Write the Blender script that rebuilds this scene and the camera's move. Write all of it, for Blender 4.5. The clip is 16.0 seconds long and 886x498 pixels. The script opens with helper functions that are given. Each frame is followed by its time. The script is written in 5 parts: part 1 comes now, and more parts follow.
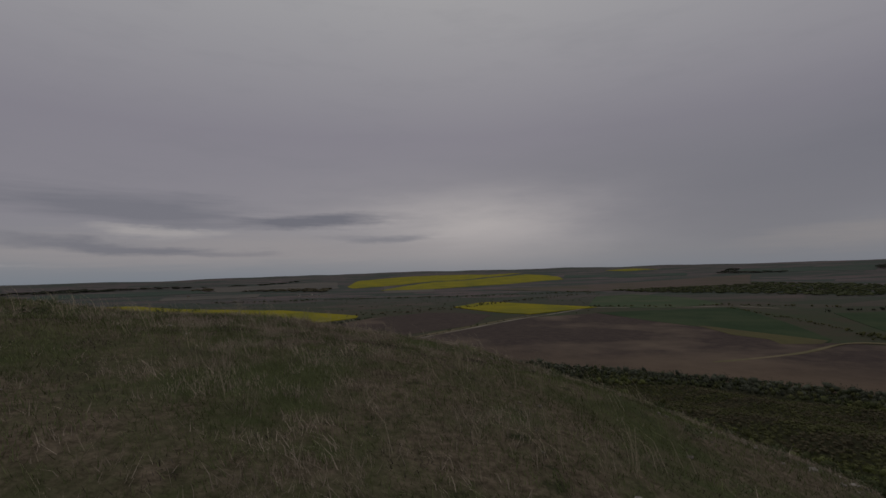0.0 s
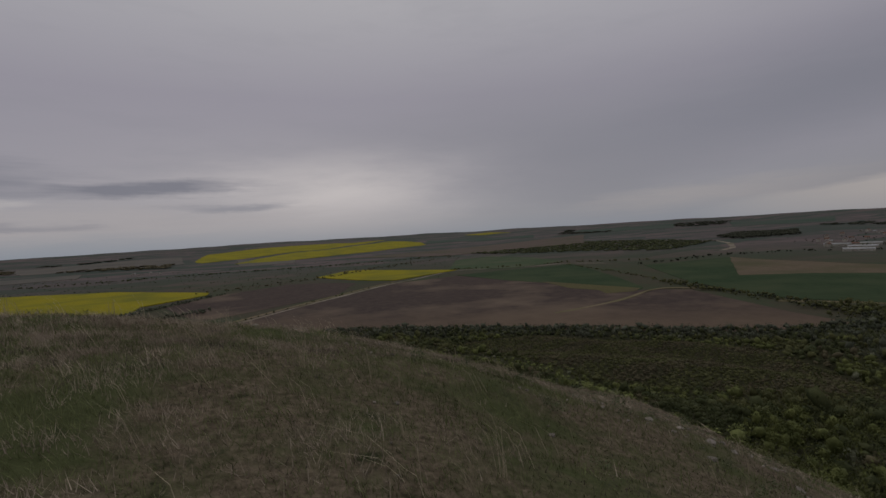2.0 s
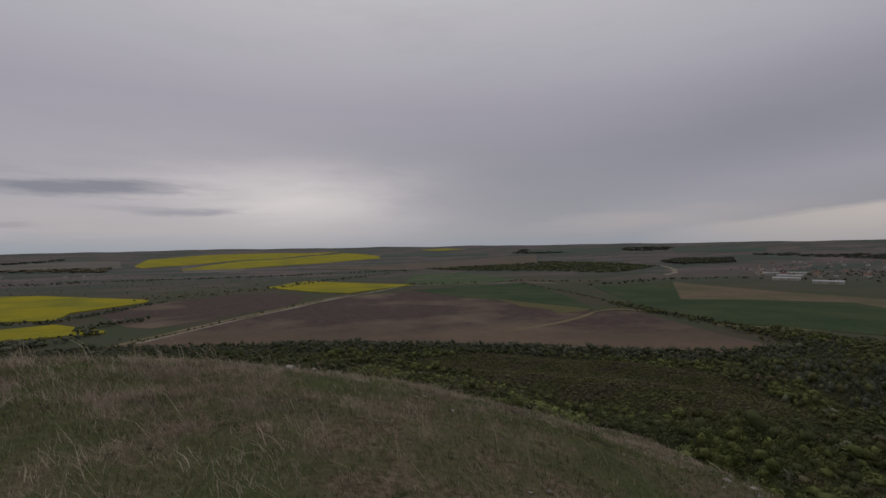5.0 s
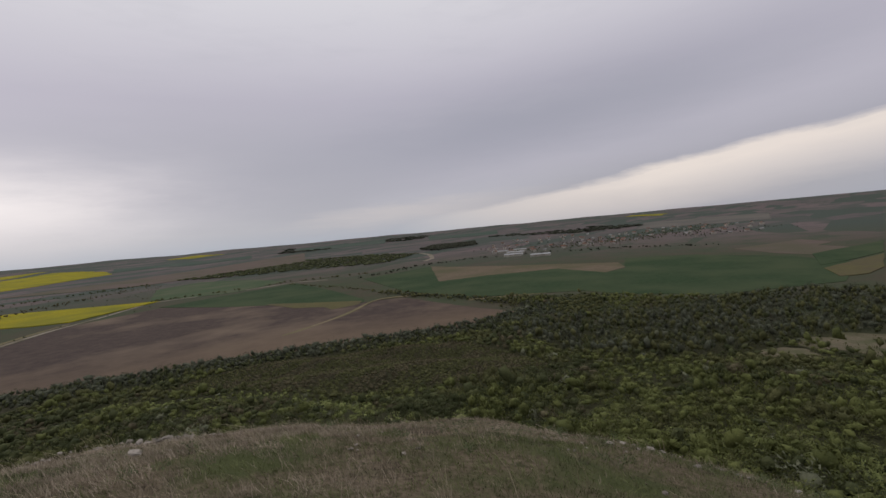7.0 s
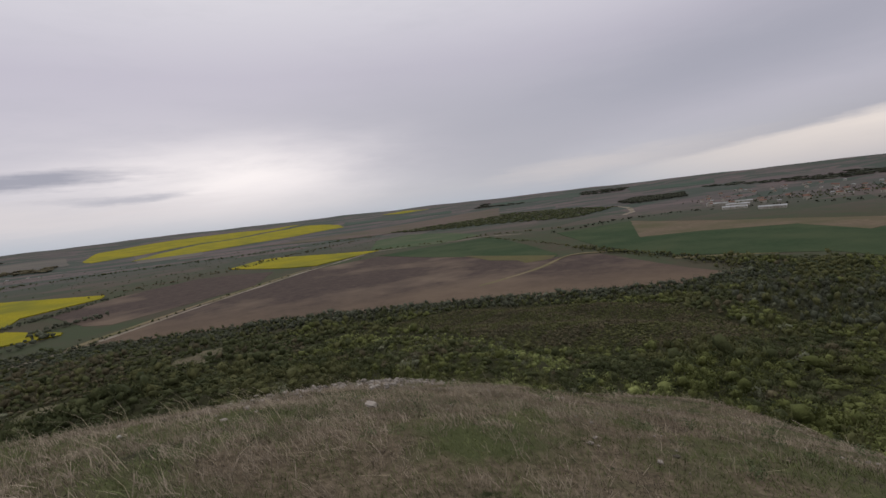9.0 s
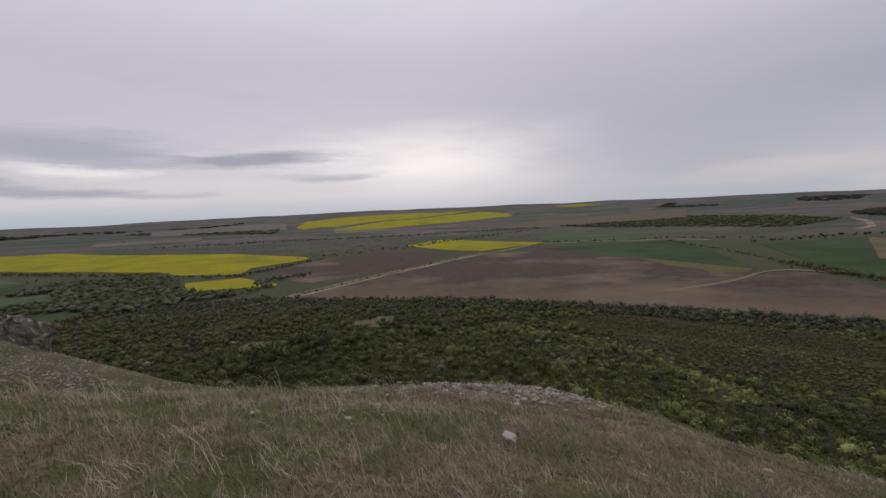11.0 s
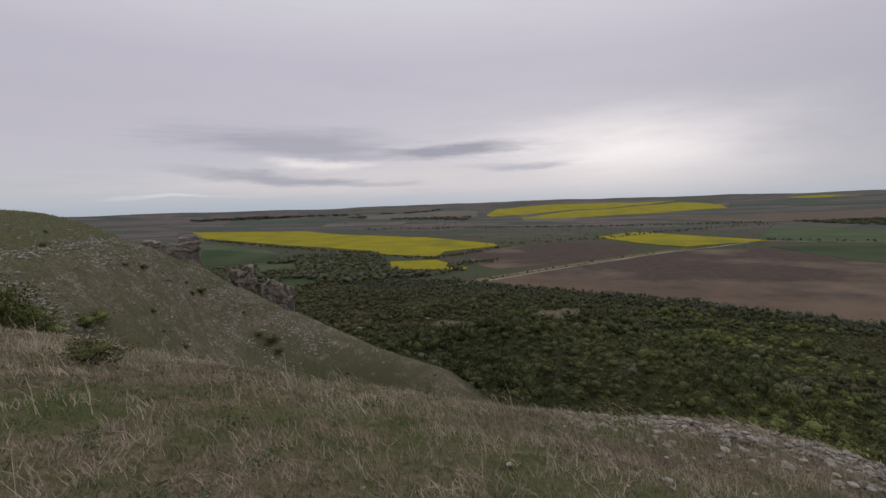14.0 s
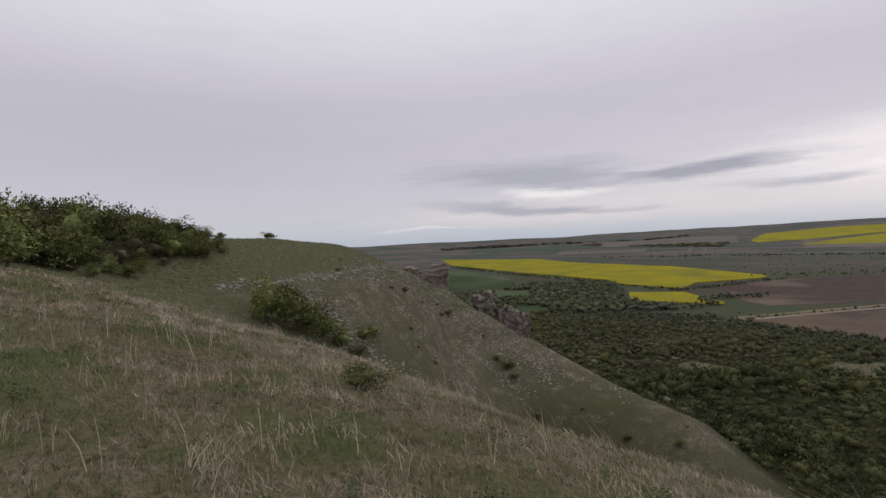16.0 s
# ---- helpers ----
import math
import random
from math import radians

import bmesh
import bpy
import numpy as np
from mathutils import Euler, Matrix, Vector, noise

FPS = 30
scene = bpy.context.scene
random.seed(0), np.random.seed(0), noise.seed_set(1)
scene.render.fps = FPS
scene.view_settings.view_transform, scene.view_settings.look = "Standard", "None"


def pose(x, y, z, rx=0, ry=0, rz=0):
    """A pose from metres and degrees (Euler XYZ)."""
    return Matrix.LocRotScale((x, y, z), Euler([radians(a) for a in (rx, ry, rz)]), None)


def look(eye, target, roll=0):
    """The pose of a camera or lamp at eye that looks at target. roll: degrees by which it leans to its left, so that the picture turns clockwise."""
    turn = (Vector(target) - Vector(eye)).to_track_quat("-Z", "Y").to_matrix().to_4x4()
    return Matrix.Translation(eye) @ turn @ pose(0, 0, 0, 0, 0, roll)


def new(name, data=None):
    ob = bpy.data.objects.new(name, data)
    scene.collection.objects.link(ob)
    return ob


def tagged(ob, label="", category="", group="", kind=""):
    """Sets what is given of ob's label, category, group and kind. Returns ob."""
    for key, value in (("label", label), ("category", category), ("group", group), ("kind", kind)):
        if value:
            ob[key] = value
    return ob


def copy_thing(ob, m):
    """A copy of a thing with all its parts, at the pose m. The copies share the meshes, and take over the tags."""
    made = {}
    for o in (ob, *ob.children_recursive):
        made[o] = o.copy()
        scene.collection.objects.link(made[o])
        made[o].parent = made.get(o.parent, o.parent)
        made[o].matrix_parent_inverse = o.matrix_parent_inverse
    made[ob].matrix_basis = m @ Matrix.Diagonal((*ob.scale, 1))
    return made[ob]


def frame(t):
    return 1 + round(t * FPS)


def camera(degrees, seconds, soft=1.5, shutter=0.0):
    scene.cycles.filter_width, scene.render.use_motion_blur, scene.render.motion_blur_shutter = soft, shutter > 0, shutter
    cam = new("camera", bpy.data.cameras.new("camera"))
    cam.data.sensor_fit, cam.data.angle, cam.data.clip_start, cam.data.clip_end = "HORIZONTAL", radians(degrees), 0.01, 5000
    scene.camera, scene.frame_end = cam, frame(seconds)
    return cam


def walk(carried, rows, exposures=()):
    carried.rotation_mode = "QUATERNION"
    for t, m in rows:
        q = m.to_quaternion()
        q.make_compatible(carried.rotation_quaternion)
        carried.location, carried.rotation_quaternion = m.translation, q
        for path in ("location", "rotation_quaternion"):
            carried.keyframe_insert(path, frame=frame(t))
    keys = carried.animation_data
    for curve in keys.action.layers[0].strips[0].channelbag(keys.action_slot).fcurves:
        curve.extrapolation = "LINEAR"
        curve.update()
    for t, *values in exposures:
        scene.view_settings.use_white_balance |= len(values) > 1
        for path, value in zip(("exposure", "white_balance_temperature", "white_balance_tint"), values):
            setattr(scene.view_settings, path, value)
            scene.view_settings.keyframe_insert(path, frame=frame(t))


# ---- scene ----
cam = camera(86.8, 16.0, soft=1.5)


def held(x, y, z, yaw, pitch, roll):
    """A carried camera: its place, then the way it faces in degrees (yaw to the left of +y)."""
    a, b = radians(yaw), radians(pitch)
    ahead = Vector((-math.sin(a) * math.cos(b), math.cos(a) * math.cos(b), math.sin(b)))
    return look((x, y, z), Vector((x, y, z)) + ahead, roll)


# seconds, x, y, z, yaw, pitch, roll
PATH = [
    (0.0, 0.00, 0.00, 1.60, 0.00, 2.77, -1.50),
    (0.5, 0.20, 0.10, 1.57, -8.34, 3.48, -1.45),
    (0.8, 0.29, 0.20, 1.57, -11.53, 3.41, -1.44),
    (1.0, 0.34, 0.28, 1.57, -13.35, 2.91, 0.34),
    (1.5, 0.37, 0.44, 1.59, -17.31, -1.78, -6.11),
    (2.0, 0.22, 0.67, 1.68, -16.36, -1.90, -3.30),
    (2.5, 0.17, 0.76, 1.71, -18.18, 1.31, -1.95),
    (3.0, 0.11, 0.84, 1.74, -20.82, -1.37, -5.06),
    (3.2, 0.04, 0.92, 1.77, -20.34, -2.11, -3.39),
    (5.3, -1.27, 1.70, 2.15, -22.60, -0.04, -0.10),
    (5.5, -1.42, 1.84, 2.19, -23.68, -1.24, 0.41),
    (6.0, -1.97, 2.30, 2.33, -28.19, -3.89, -1.43),
    (6.5, -2.14, 2.59, 2.38, -41.08, -1.99, 0.38),
    (7.0, -2.11, 2.92, 2.41, -49.65, -2.21, -5.27),
    (7.5, -2.41, 3.27, 2.48, -40.06, -3.10, -2.22),
    (8.0, -2.41, 3.42, 2.49, -36.74, -1.56, -2.55),
    (8.2, -2.37, 3.51, 2.49, -34.70, -3.73, -4.17),
    (10.3, -1.31, 4.41, 2.41, -12.33, -4.10, -0.75),
    (10.5, -1.40, 4.58, 2.43, -10.09, -4.78, -0.58),
    (11.0, -1.55, 4.71, 2.45, -5.67, -4.95, -2.47),
    (11.5, -1.64, 4.95, 2.47, -0.11, -4.96, -1.94),
    (12.0, -1.85, 5.16, 2.50, 6.02, -5.86, 1.28),
    (12.5, -1.96, 5.37, 2.51, 9.90, -5.61, -0.61),
    (13.0, -2.08, 5.57, 2.52, 13.39, -2.68, -2.16),
    (13.5, -2.30, 5.75, 2.54, 16.12, -5.01, -0.52),
    (14.0, -2.45, 5.85, 2.56, 16.98, -5.53, -1.68),
    (14.5, -2.57, 6.08, 2.56, 21.03, -5.78, -2.94),
    (15.0, -2.81, 6.23, 2.58, 28.16, -4.83, -3.26),
    (15.5, -3.23, 6.40, 2.62, 35.02, -3.30, -4.01),
    (16.0, -3.08, 6.38, 2.60, 44.86, -0.99, -2.89),
]
EXPOSURES = [(0.0, -1.34), (1.5, -1.22), (2.0, -0.98), (3.0, -0.82), (5.5, -0.58), (7.0, -0.15), (8.0, -0.05), (10.5, -0.07), (12.5, -0.08), (13.5, -0.16), (14.5, -0.04), (16.0, 0.0)]
walk(cam, [(row[0], held(*row[1:])) for row in PATH], EXPOSURES)

# ---- light ----
world = bpy.data.worlds.new("overcast_sky")
scene.world = world
world.use_nodes = True
WN, WL = world.node_tree.nodes, world.node_tree.links
WN.clear()


def wire(nodes, links, kind, inputs=(), **settings):
    """A node with its settings, and its inputs by number: sockets or values."""
    node = nodes.new(kind)
    if "operation" in settings:
        node.operation = settings["operation"]
    if "data_type" in settings:
        node.data_type = settings["data_type"]
    if "blend_type" in settings:
        node.blend_type = settings["blend_type"]
    for number, value in dict(inputs).items():
        if isinstance(value, bpy.types.NodeSocket):
            links.new(value, node.inputs[number])
        else:
            node.inputs[number].default_value = value
    return node


def sky_math(op, a, b=0.0):
    return wire(WN, WL, "ShaderNodeMath", {0: a, 1: b}, operation=op).outputs[0]


way = wire(WN, WL, "ShaderNodeTexCoord").outputs["Generated"]
sep = wire(WN, WL, "ShaderNodeSeparateXYZ", {0: way})
azimuth = sky_math("ARCTAN2", sky_math("MULTIPLY", sep.outputs[0], -1.0), sep.outputs[1])
height = sky_math("ARCSINE", sep.outputs[2])
azd, eld = sky_math("MULTIPLY", azimuth, 57.2958), sky_math("MULTIPLY", height, 57.2958)
flat = wire(WN, WL, "ShaderNodeCombineXYZ", {0: sky_math("MULTIPLY", azd, 0.035), 1: sky_math("MULTIPLY", eld, 0.16)}).outputs[0]
warp_a = wire(WN, WL, "ShaderNodeTexNoise", {"Vector": flat, "Scale": 1.6, "Detail": 5.0, "Roughness": 0.6}).outputs[0]
flat_b = wire(WN, WL, "ShaderNodeVectorMath", {0: flat, 1: (7.3, 2.9, 1.0)}, operation="ADD").outputs[0]
warp_b = wire(WN, WL, "ShaderNodeTexNoise", {"Vector": flat_b, "Scale": 2.2, "Detail": 6.0, "Roughness": 0.62}).outputs[0]
az_w = sky_math("ADD", azd, sky_math("MULTIPLY", sky_math("SUBTRACT", warp_a, 0.5), 16.0))
el_w = sky_math("ADD", eld, sky_math("MULTIPLY", sky_math("SUBTRACT", warp_b, 0.5), 2.6))


flat_c = wire(WN, WL, "ShaderNodeVectorMath", {0: flat, 1: (1.5, 5.0, 1.0)}, operation="MULTIPLY").outputs[0]
shred = wire(WN, WL, "ShaderNodeTexNoise", {"Vector": flat_c, "Scale": 2.4, "Detail": 7.0, "Roughness": 0.6}).outputs[0]


def bank(az0, el0, wide, tall, lean=0.0):
    """A soft-edged stretch of cloud or clear air round a direction, in degrees."""
    da = sky_math("SUBTRACT", az_w, az0)
    de = sky_math("SUBTRACT", sky_math("SUBTRACT", el_w, el0), sky_math("MULTIPLY", da, lean))
    p = sky_math("POWER", sky_math("ABSOLUTE", sky_math("DIVIDE", da, wide)), 2.0)
    q = sky_math("POWER", sky_math("ABSOLUTE", sky_math("DIVIDE", de, tall)), 2.0)
    soft = sky_math("EXPONENT", sky_math("MULTIPLY", sky_math("ADD", p, q), -1.0))
    if tall > 2.5:
        return soft
    torn = sky_math("ADD", soft, sky_math("MULTIPLY", sky_math("SUBTRACT", shred, 0.5), 0.9))
    edge = wire(WN, WL, "ShaderNodeMapRange", {0: torn, 1: 0.12, 2: 0.85}).outputs[0]
    return sky_math("MULTIPLY", edge, sky_math("MINIMUM", sky_math("MULTIPLY", soft, 3.0), 1.0))


def tint(base, color, factor):
    return wire(WN, WL, "ShaderNodeMix", {0: factor, 6: base, 7: color}, data_type="RGBA").outputs[2]


nishita = wire(WN, WL, "ShaderNodeTexSky")
nishita.sky_type, nishita.sun_disc, nishita.sun_elevation, nishita.sun_rotation = "NISHITA", False, radians(38), radians(5)
clear = wire(WN, WL, "ShaderNodeMix", {0: 1.0, 6: nishita.outputs[0], 7: (0.1, 0.1, 0.1, 1)}, data_type="RGBA", blend_type="MULTIPLY").outputs[2]
ramp = wire(WN, WL, "ShaderNodeValToRGB", {0: sky_math("DIVIDE", eld, 40.0)})
for spot, (place, color) in zip((ramp.color_ramp.elements[0], ramp.color_ramp.elements[1], ramp.color_ramp.elements.new(0.05),
                                 ramp.color_ramp.elements.new(0.16), ramp.color_ramp.elements.new(0.4)),
                                ((0.0, (0.46, 0.51, 0.59)), (1.0, (0.635, 0.60, 0.69)), (0.05, (0.565, 0.57, 0.62)),
                                 (0.16, (0.585, 0.56, 0.63)), (0.4, (0.57, 0.54, 0.625)))):
    spot.position, spot.color = place, (*color, 1)
cover = ramp.outputs[0]
BANKS = [  # where it lies and how far it spreads, in degrees; its lean, strength and colour
    (-60, 11.6, 36, 5.6, -0.10, 0.9, (0.385, 0.385, 0.455)), (-14, 10.5, 16, 3.0, 0.0, 0.35, (0.45, 0.445, 0.51)), (-26, 9.0, 15, 8.0, 0.0, 0.4, (0.43, 0.425, 0.48)), (-36, 4.5, 12, 5.0, 0.0, 0.5, (0.42, 0.42, 0.475)),
    (78, 12.0, 26, 6.0, 0.0, 0.45, (0.46, 0.455, 0.53)),
    (-76, 1.0, 20, 3.2, 0.0, 0.75, (0.62, 0.575, 0.57)), (-50, 2.9, 16, 1.2, -0.05, 0.6, (0.66, 0.61, 0.61)), (3, 6.0, 20, 5.0, 0.0, 0.75, (0.72, 0.68, 0.72)),
    (-4, 5.6, 12, 3.2, 0.0, 1.0, (1.0, 0.93, 0.93)), (26, 3.0, 26, 1.8, 0.0, 0.75, (0.72, 0.67, 0.69)),
    (34, 7.2, 13, 1.8, 0.05, 0.8, (0.39, 0.39, 0.46)), (14.5, 6.2, 8, 0.9, -0.06, 0.95, (0.36, 0.36, 0.43)),
    (8.0, 4.4, 6.0, 0.5, -0.02, 0.7, (0.44, 0.44, 0.51)), (31, 5.0, 7, 0.55, 0.02, 1.0, (0.86, 0.81, 0.82)),
    (34, 3.4, 12, 0.6, 0.07, 0.9, (0.40, 0.40, 0.47)), (46, 1.4, 5, 0.25, 0.0, 0.6, (0.78, 0.76, 0.79)),
]
for az0, el0, wide, tall, lean, strength, color in BANKS:
    cover = tint(cover, (*color, 1), sky_math("MULTIPLY", bank(az0, el0, wide, tall, lean), strength))
# clear strip under the edge of the cloud sheet
rim = sky_math("SUBTRACT", 2.9, sky_math("MULTIPLY", sky_math("ADD", azd, 58.0), 0.126))
under = sky_math("SUBTRACT", rim, sky_math("ADD", eld, sky_math("MULTIPLY", sky_math("SUBTRACT", warp_b, 0.5), 2.2)))
gap = sky_math("MULTIPLY", wire(WN, WL, "ShaderNodeMapRange", {0: under, 1: -0.25, 2: 0.5}).outputs[0], wire(WN, WL, "ShaderNodeMapRange", {0: under, 1: 5.5, 2: 1.2}).outputs[0])
gap = sky_math("MULTIPLY", gap, wire(WN, WL, "ShaderNodeMapRange", {0: azd, 1: -44.0, 2: -74.0}).outputs[0])
shade = sky_math("MULTIPLY", wire(WN, WL, "ShaderNodeMapRange", {0: under, 1: -3.6, 2: -0.3}).outputs[0], wire(WN, WL, "ShaderNodeMapRange", {0: azd, 1: -40.0, 2: -66.0}).outputs[0])
cover = tint(cover, (0.36, 0.36, 0.42, 1), sky_math("MULTIPLY", shade, 0.55))
cover = tint(cover, (0.92, 0.82, 0.755, 1), sky_math("MULTIPLY", gap, 0.95))
cover = tint(cover, (0.46, 0.46, 0.52, 1), sky_math("MULTIPLY", wire(WN, WL, "ShaderNodeMapRange", {0: warp_b, 1: 0.5, 2: 0.8}).outputs[0], 0.22))
cover = tint(cover, clear, 0.03)
back = wire(WN, WL, "ShaderNodeBackground", {0: cover, 1: 1.0})
WL.new(back.outputs[0], wire(WN, WL, "ShaderNodeOutputWorld").inputs[0])

sun = new("sun", bpy.data.lights.new("sun", "SUN"))
sun.data.energy, sun.data.angle, sun.data.color = 0.7, radians(30), (1.0, 0.97, 0.92)
sun.matrix_world = look((0, 0, 0), (-0.07, -0.8, -0.62))

# ---- the lie of the land ----
# Heights of the near hilltop at knots that crowd round the path.
KNOTS = np.array([
    12.8, 11.4, 10.1, 8.7, 7.1, 3.3, -6.2, -18.4, 7.5, 7.1, 6.7, 5.5, 3.1, -2.5, -14.8, -26.8,
    2.0, 2.8, 3.2, 3.4, 1.5, -9.0, -21.2, -32.5, -3.6, -1.6, -0.1, 0.8, 1.8, -6.5, -19.7, -34.0,
    -9.1, -6.2, -2.4, 2.0, -0.6, -1.4, -16.7, -32.2, -13.9, -11.8, -9.1, -5.2, -5.0, -9.6, -18.2, -27.1,
    -17.8, -18.5, -19.0, -19.6, -20.9, -19.5, -17.6, -18.7, -21.4, -26.0, -30.6, -34.5, -34.8, -29.0, -19.3, -9.8,
]).reshape(8, 8)
VALLEY = -80.0
SHELF = 0.6
# The spur: its spine in x, y, z, then how fast it falls on the near and on the far side.
SPINE = [(-54, -60, 6, 0.2, -0.02), (-58, 4, 4.9, 0.2, -0.02), (-66, 22, 4.6, 0.3, -0.02), (-71, 37, 4.3, 0.32, 0.05),
         (-75.5, 51, 3.1, 0.32, 0.25), (-77.5, 66, -2.0, 0.34, 0.6), (-75, 76, -6.9, 0.36, 0.9), (-65, 78.5, -12.4, 0.36, 1.0),
         (-55, 79.5, -16.8, 0.36, 1.0), (-35.5, 77, -22.2, 0.36, 0.9), (-25.7, 72.6, -22.6, 0.36, 0.8), (-16.7, 62.7, -23.4, 0.36, 0.8), (-7, 48, -26, 0.36, 0.8)]


def ease(a, b, x):
    t = np.clip((x - a) / (b - a), 0, 1)
    return t * t * (3 - 2 * t)


def hilltop(x, y):
    out = np.zeros_like(x)
    spread = []
    for v, mid in ((x, -1.5), (y, 7.0)):
        q = (np.arcsinh((v - mid) / 8.0) + 2.45) / 0.98
        i = np.clip(np.floor(q).astype(int), 0, 4)
        t = np.clip(q - i, 0, 1)
        spread.append((i, ((1 - t) ** 3 / 6, (3 * t**3 - 6 * t**2 + 4) / 6, (-3 * t**3 + 3 * t**2 + 3 * t + 1) / 6, t**3 / 6)))
    (i, wi), (j, wj) = spread
    for a in range(4):
        for b in range(4):
            out += wi[a] * wj[b] * KNOTS[i + a, j + b]
    return out


def ripple(x, y, size, seed):
    """Smooth unevenness, about -1 to 1, out of crossing waves."""
    rng = np.random.RandomState(seed)
    out = np.zeros_like(x)
    for _ in range(7):
        a, k, p = rng.uniform(0, 6.283), rng.uniform(0.5, 1.6) * 6.283 / size, rng.uniform(0, 6.283)
        out += np.sin((x * np.cos(a) + y * np.sin(a)) * k + p)
    return out / 3.2


def spur(x, y):
    total, weight = np.zeros_like(x), np.zeros_like(x)
    for p, q in zip(SPINE, SPINE[1:]):
        ex, ey = q[0] - p[0], q[1] - p[1]
        long = math.hypot(ex, ey)
        t = np.clip(((x - p[0]) * ex + (y - p[1]) * ey) / long**2, 0, 1)
        dx, dy = x - p[0] - t * ex, y - p[1] - t * ey
        side = (ex * dy - ey * dx) / long
        off = np.hypot(dx, dy)
        near, far = p[3] + t * (q[3] - p[3]), p[4] + t * (q[4] - p[4])
        w = ease(-3, 3, side)
        here = p[2] + t * (q[2] - p[2]) - (np.sqrt(off**2 + 9.0) - 3.0) * (near * (1 - w) + far * w)
        share = long / (off + 1.5) ** 5
        total, weight = total + here * share, weight + share
    return total / weight


GULLY = [(-62, 12), (-50, 20), (-41, 28), (-28, 34), (-14, 38), (0, 44), (14, 52)]


def gully(x, y):
    """How deep the dry gully between hilltop and spur is cut."""
    best = np.full_like(x, 1e9)
    for (ax, ay), (bx, by) in zip(GULLY, GULLY[1:]):
        ex, ey = bx - ax, by - ay
        t = np.clip(((x - ax) * ex + (y - ay) * ey) / (ex * ex + ey * ey), 0, 1)
        best = np.minimum(best, np.hypot(x - ax - t * ex, y - ay - t * ey))
    return 3.0 * np.exp(-((best / 9.0) ** 2)) * ease(-64, -46, x)


def land(x, y):
    """The height of the ground."""
    x, y = np.asarray(x, float), np.asarray(y, float)
    r, s = np.hypot(x, y), np.hypot(x + 1.5, y - 7)
    slope = np.interp(s, (0, 30, 44, 60, 85, 110, 150, 250, 330, 400, 900), (-10, -16, -22, -30, -37, -43, -52, -69, -77, VALLEY, VALLEY))
    bumps = ease(50, 90, s) * (1 - ease(300, 390, s))
    slope = slope + bumps * (1.6 * ripple(x, y, 70, 3) + 9 * np.exp(-((x + 32) ** 2 + (y - 165) ** 2) / 48.0**2) + 3 * np.exp(-((x - 45) ** 2 + (y - 140) ** 2) / 40.0**2) + 5 * np.exp(-(((x - 145) / 38) ** 2 + ((y - 195) / 75) ** 2)))
    slope = slope + 74 * (np.clip((r - 1500) / 3100, 0, None)) ** 1.35
    slope = slope + ease(1900, 3600, r) * (5 * ripple(x, y, 1100, 61) + 2.5 * ripple(x, y, 420, 62))
    slope = slope - 22 * ease(1900, 4600, r) * ease(0.08, 0.6, np.arctan2(-x, y))
    back = ease(-8, -70, y + 0.5 * np.maximum(x - 20, 0))
    slope = slope * (1 - back) + back * 1.5
    w = 1 - ease(29, 45, s)
    base = hilltop(x, y) * w + slope * (1 - w)
    base = base + 0.43 * np.exp(-(((x + 12) / 5.5) ** 2 + ((y - 11.6) / 2.2) ** 2)) + SHELF * np.exp(-(((x - 8.4) / 2.4) ** 2 + ((y - 11.2) / 2.6) ** 2)) - 1.1 * np.exp(-(((x + 32) / 8.0) ** 2 + ((y - 8) / 6.0) ** 2))
    ridge = spur(x, y) - 130 * ease(200, 420, s)
    k = 2.0
    h = np.clip(0.5 + 0.5 * (base - ridge) / k, 0, 1)
    both = ridge * (1 - h) + base * h + k * h * (1 - h)
    rough = (1 - ease(60, 120, s)) * (0.05 * (1 - ease(14, 30, s)) * ripple(x, y, 2.6, 5) + ease(10, 40, s) * 0.1 * ripple(x, y, 14, 6))
    return np.where(ridge < base - k, base, both) - gully(x, y) + rough


# ---- materials ----
def material(name, rough=0.9):
    mat = bpy.data.materials.new(name)
    mat.use_nodes = True
    nodes, links = mat.node_tree.nodes, mat.node_tree.links
    shader = nodes["Principled BSDF"]
    shader.inputs["Roughness"].default_value = rough
    shader.inputs["Specular IOR Level"].default_value = 0.03
    return mat, nodes, links, shader


def where_node(nodes, links, stretch=(1, 1, 1)):
    at = wire(nodes, links, "ShaderNodeNewGeometry").outputs["Position"]
    return wire(nodes, links, "ShaderNodeVectorMath", {0: at, 1: stretch}, operation="MULTIPLY").outputs[0]


def noise_node(nodes, links, at, scale, detail=4.0, rough=0.6):
    return wire(nodes, links, "ShaderNodeTexNoise", {"Vector": at, "Scale": scale, "Detail": detail, "Roughness": rough}).outputs[0]


def span(nodes, links, value, a, b):
    return wire(nodes, links, "ShaderNodeMapRange", {0: value, 1: a, 2: b}).outputs[0]


def blend(nodes, links, factor, a, b):
    fix = lambda c: c if isinstance(c, bpy.types.NodeSocket) else (*c, 1)
    return wire(nodes, links, "ShaderNodeMix", {0: factor, 6: fix(a), 7: fix(b)}, data_type="RGBA").outputs[2]


def relief(nodes, links, shader, value, depth, strength=0.6):
    bump = wire(nodes, links, "ShaderNodeBump", {"Height": value, "Distance": depth, "Strength": strength})
    links.new(bump.outputs[0], shader.inputs["Normal"])


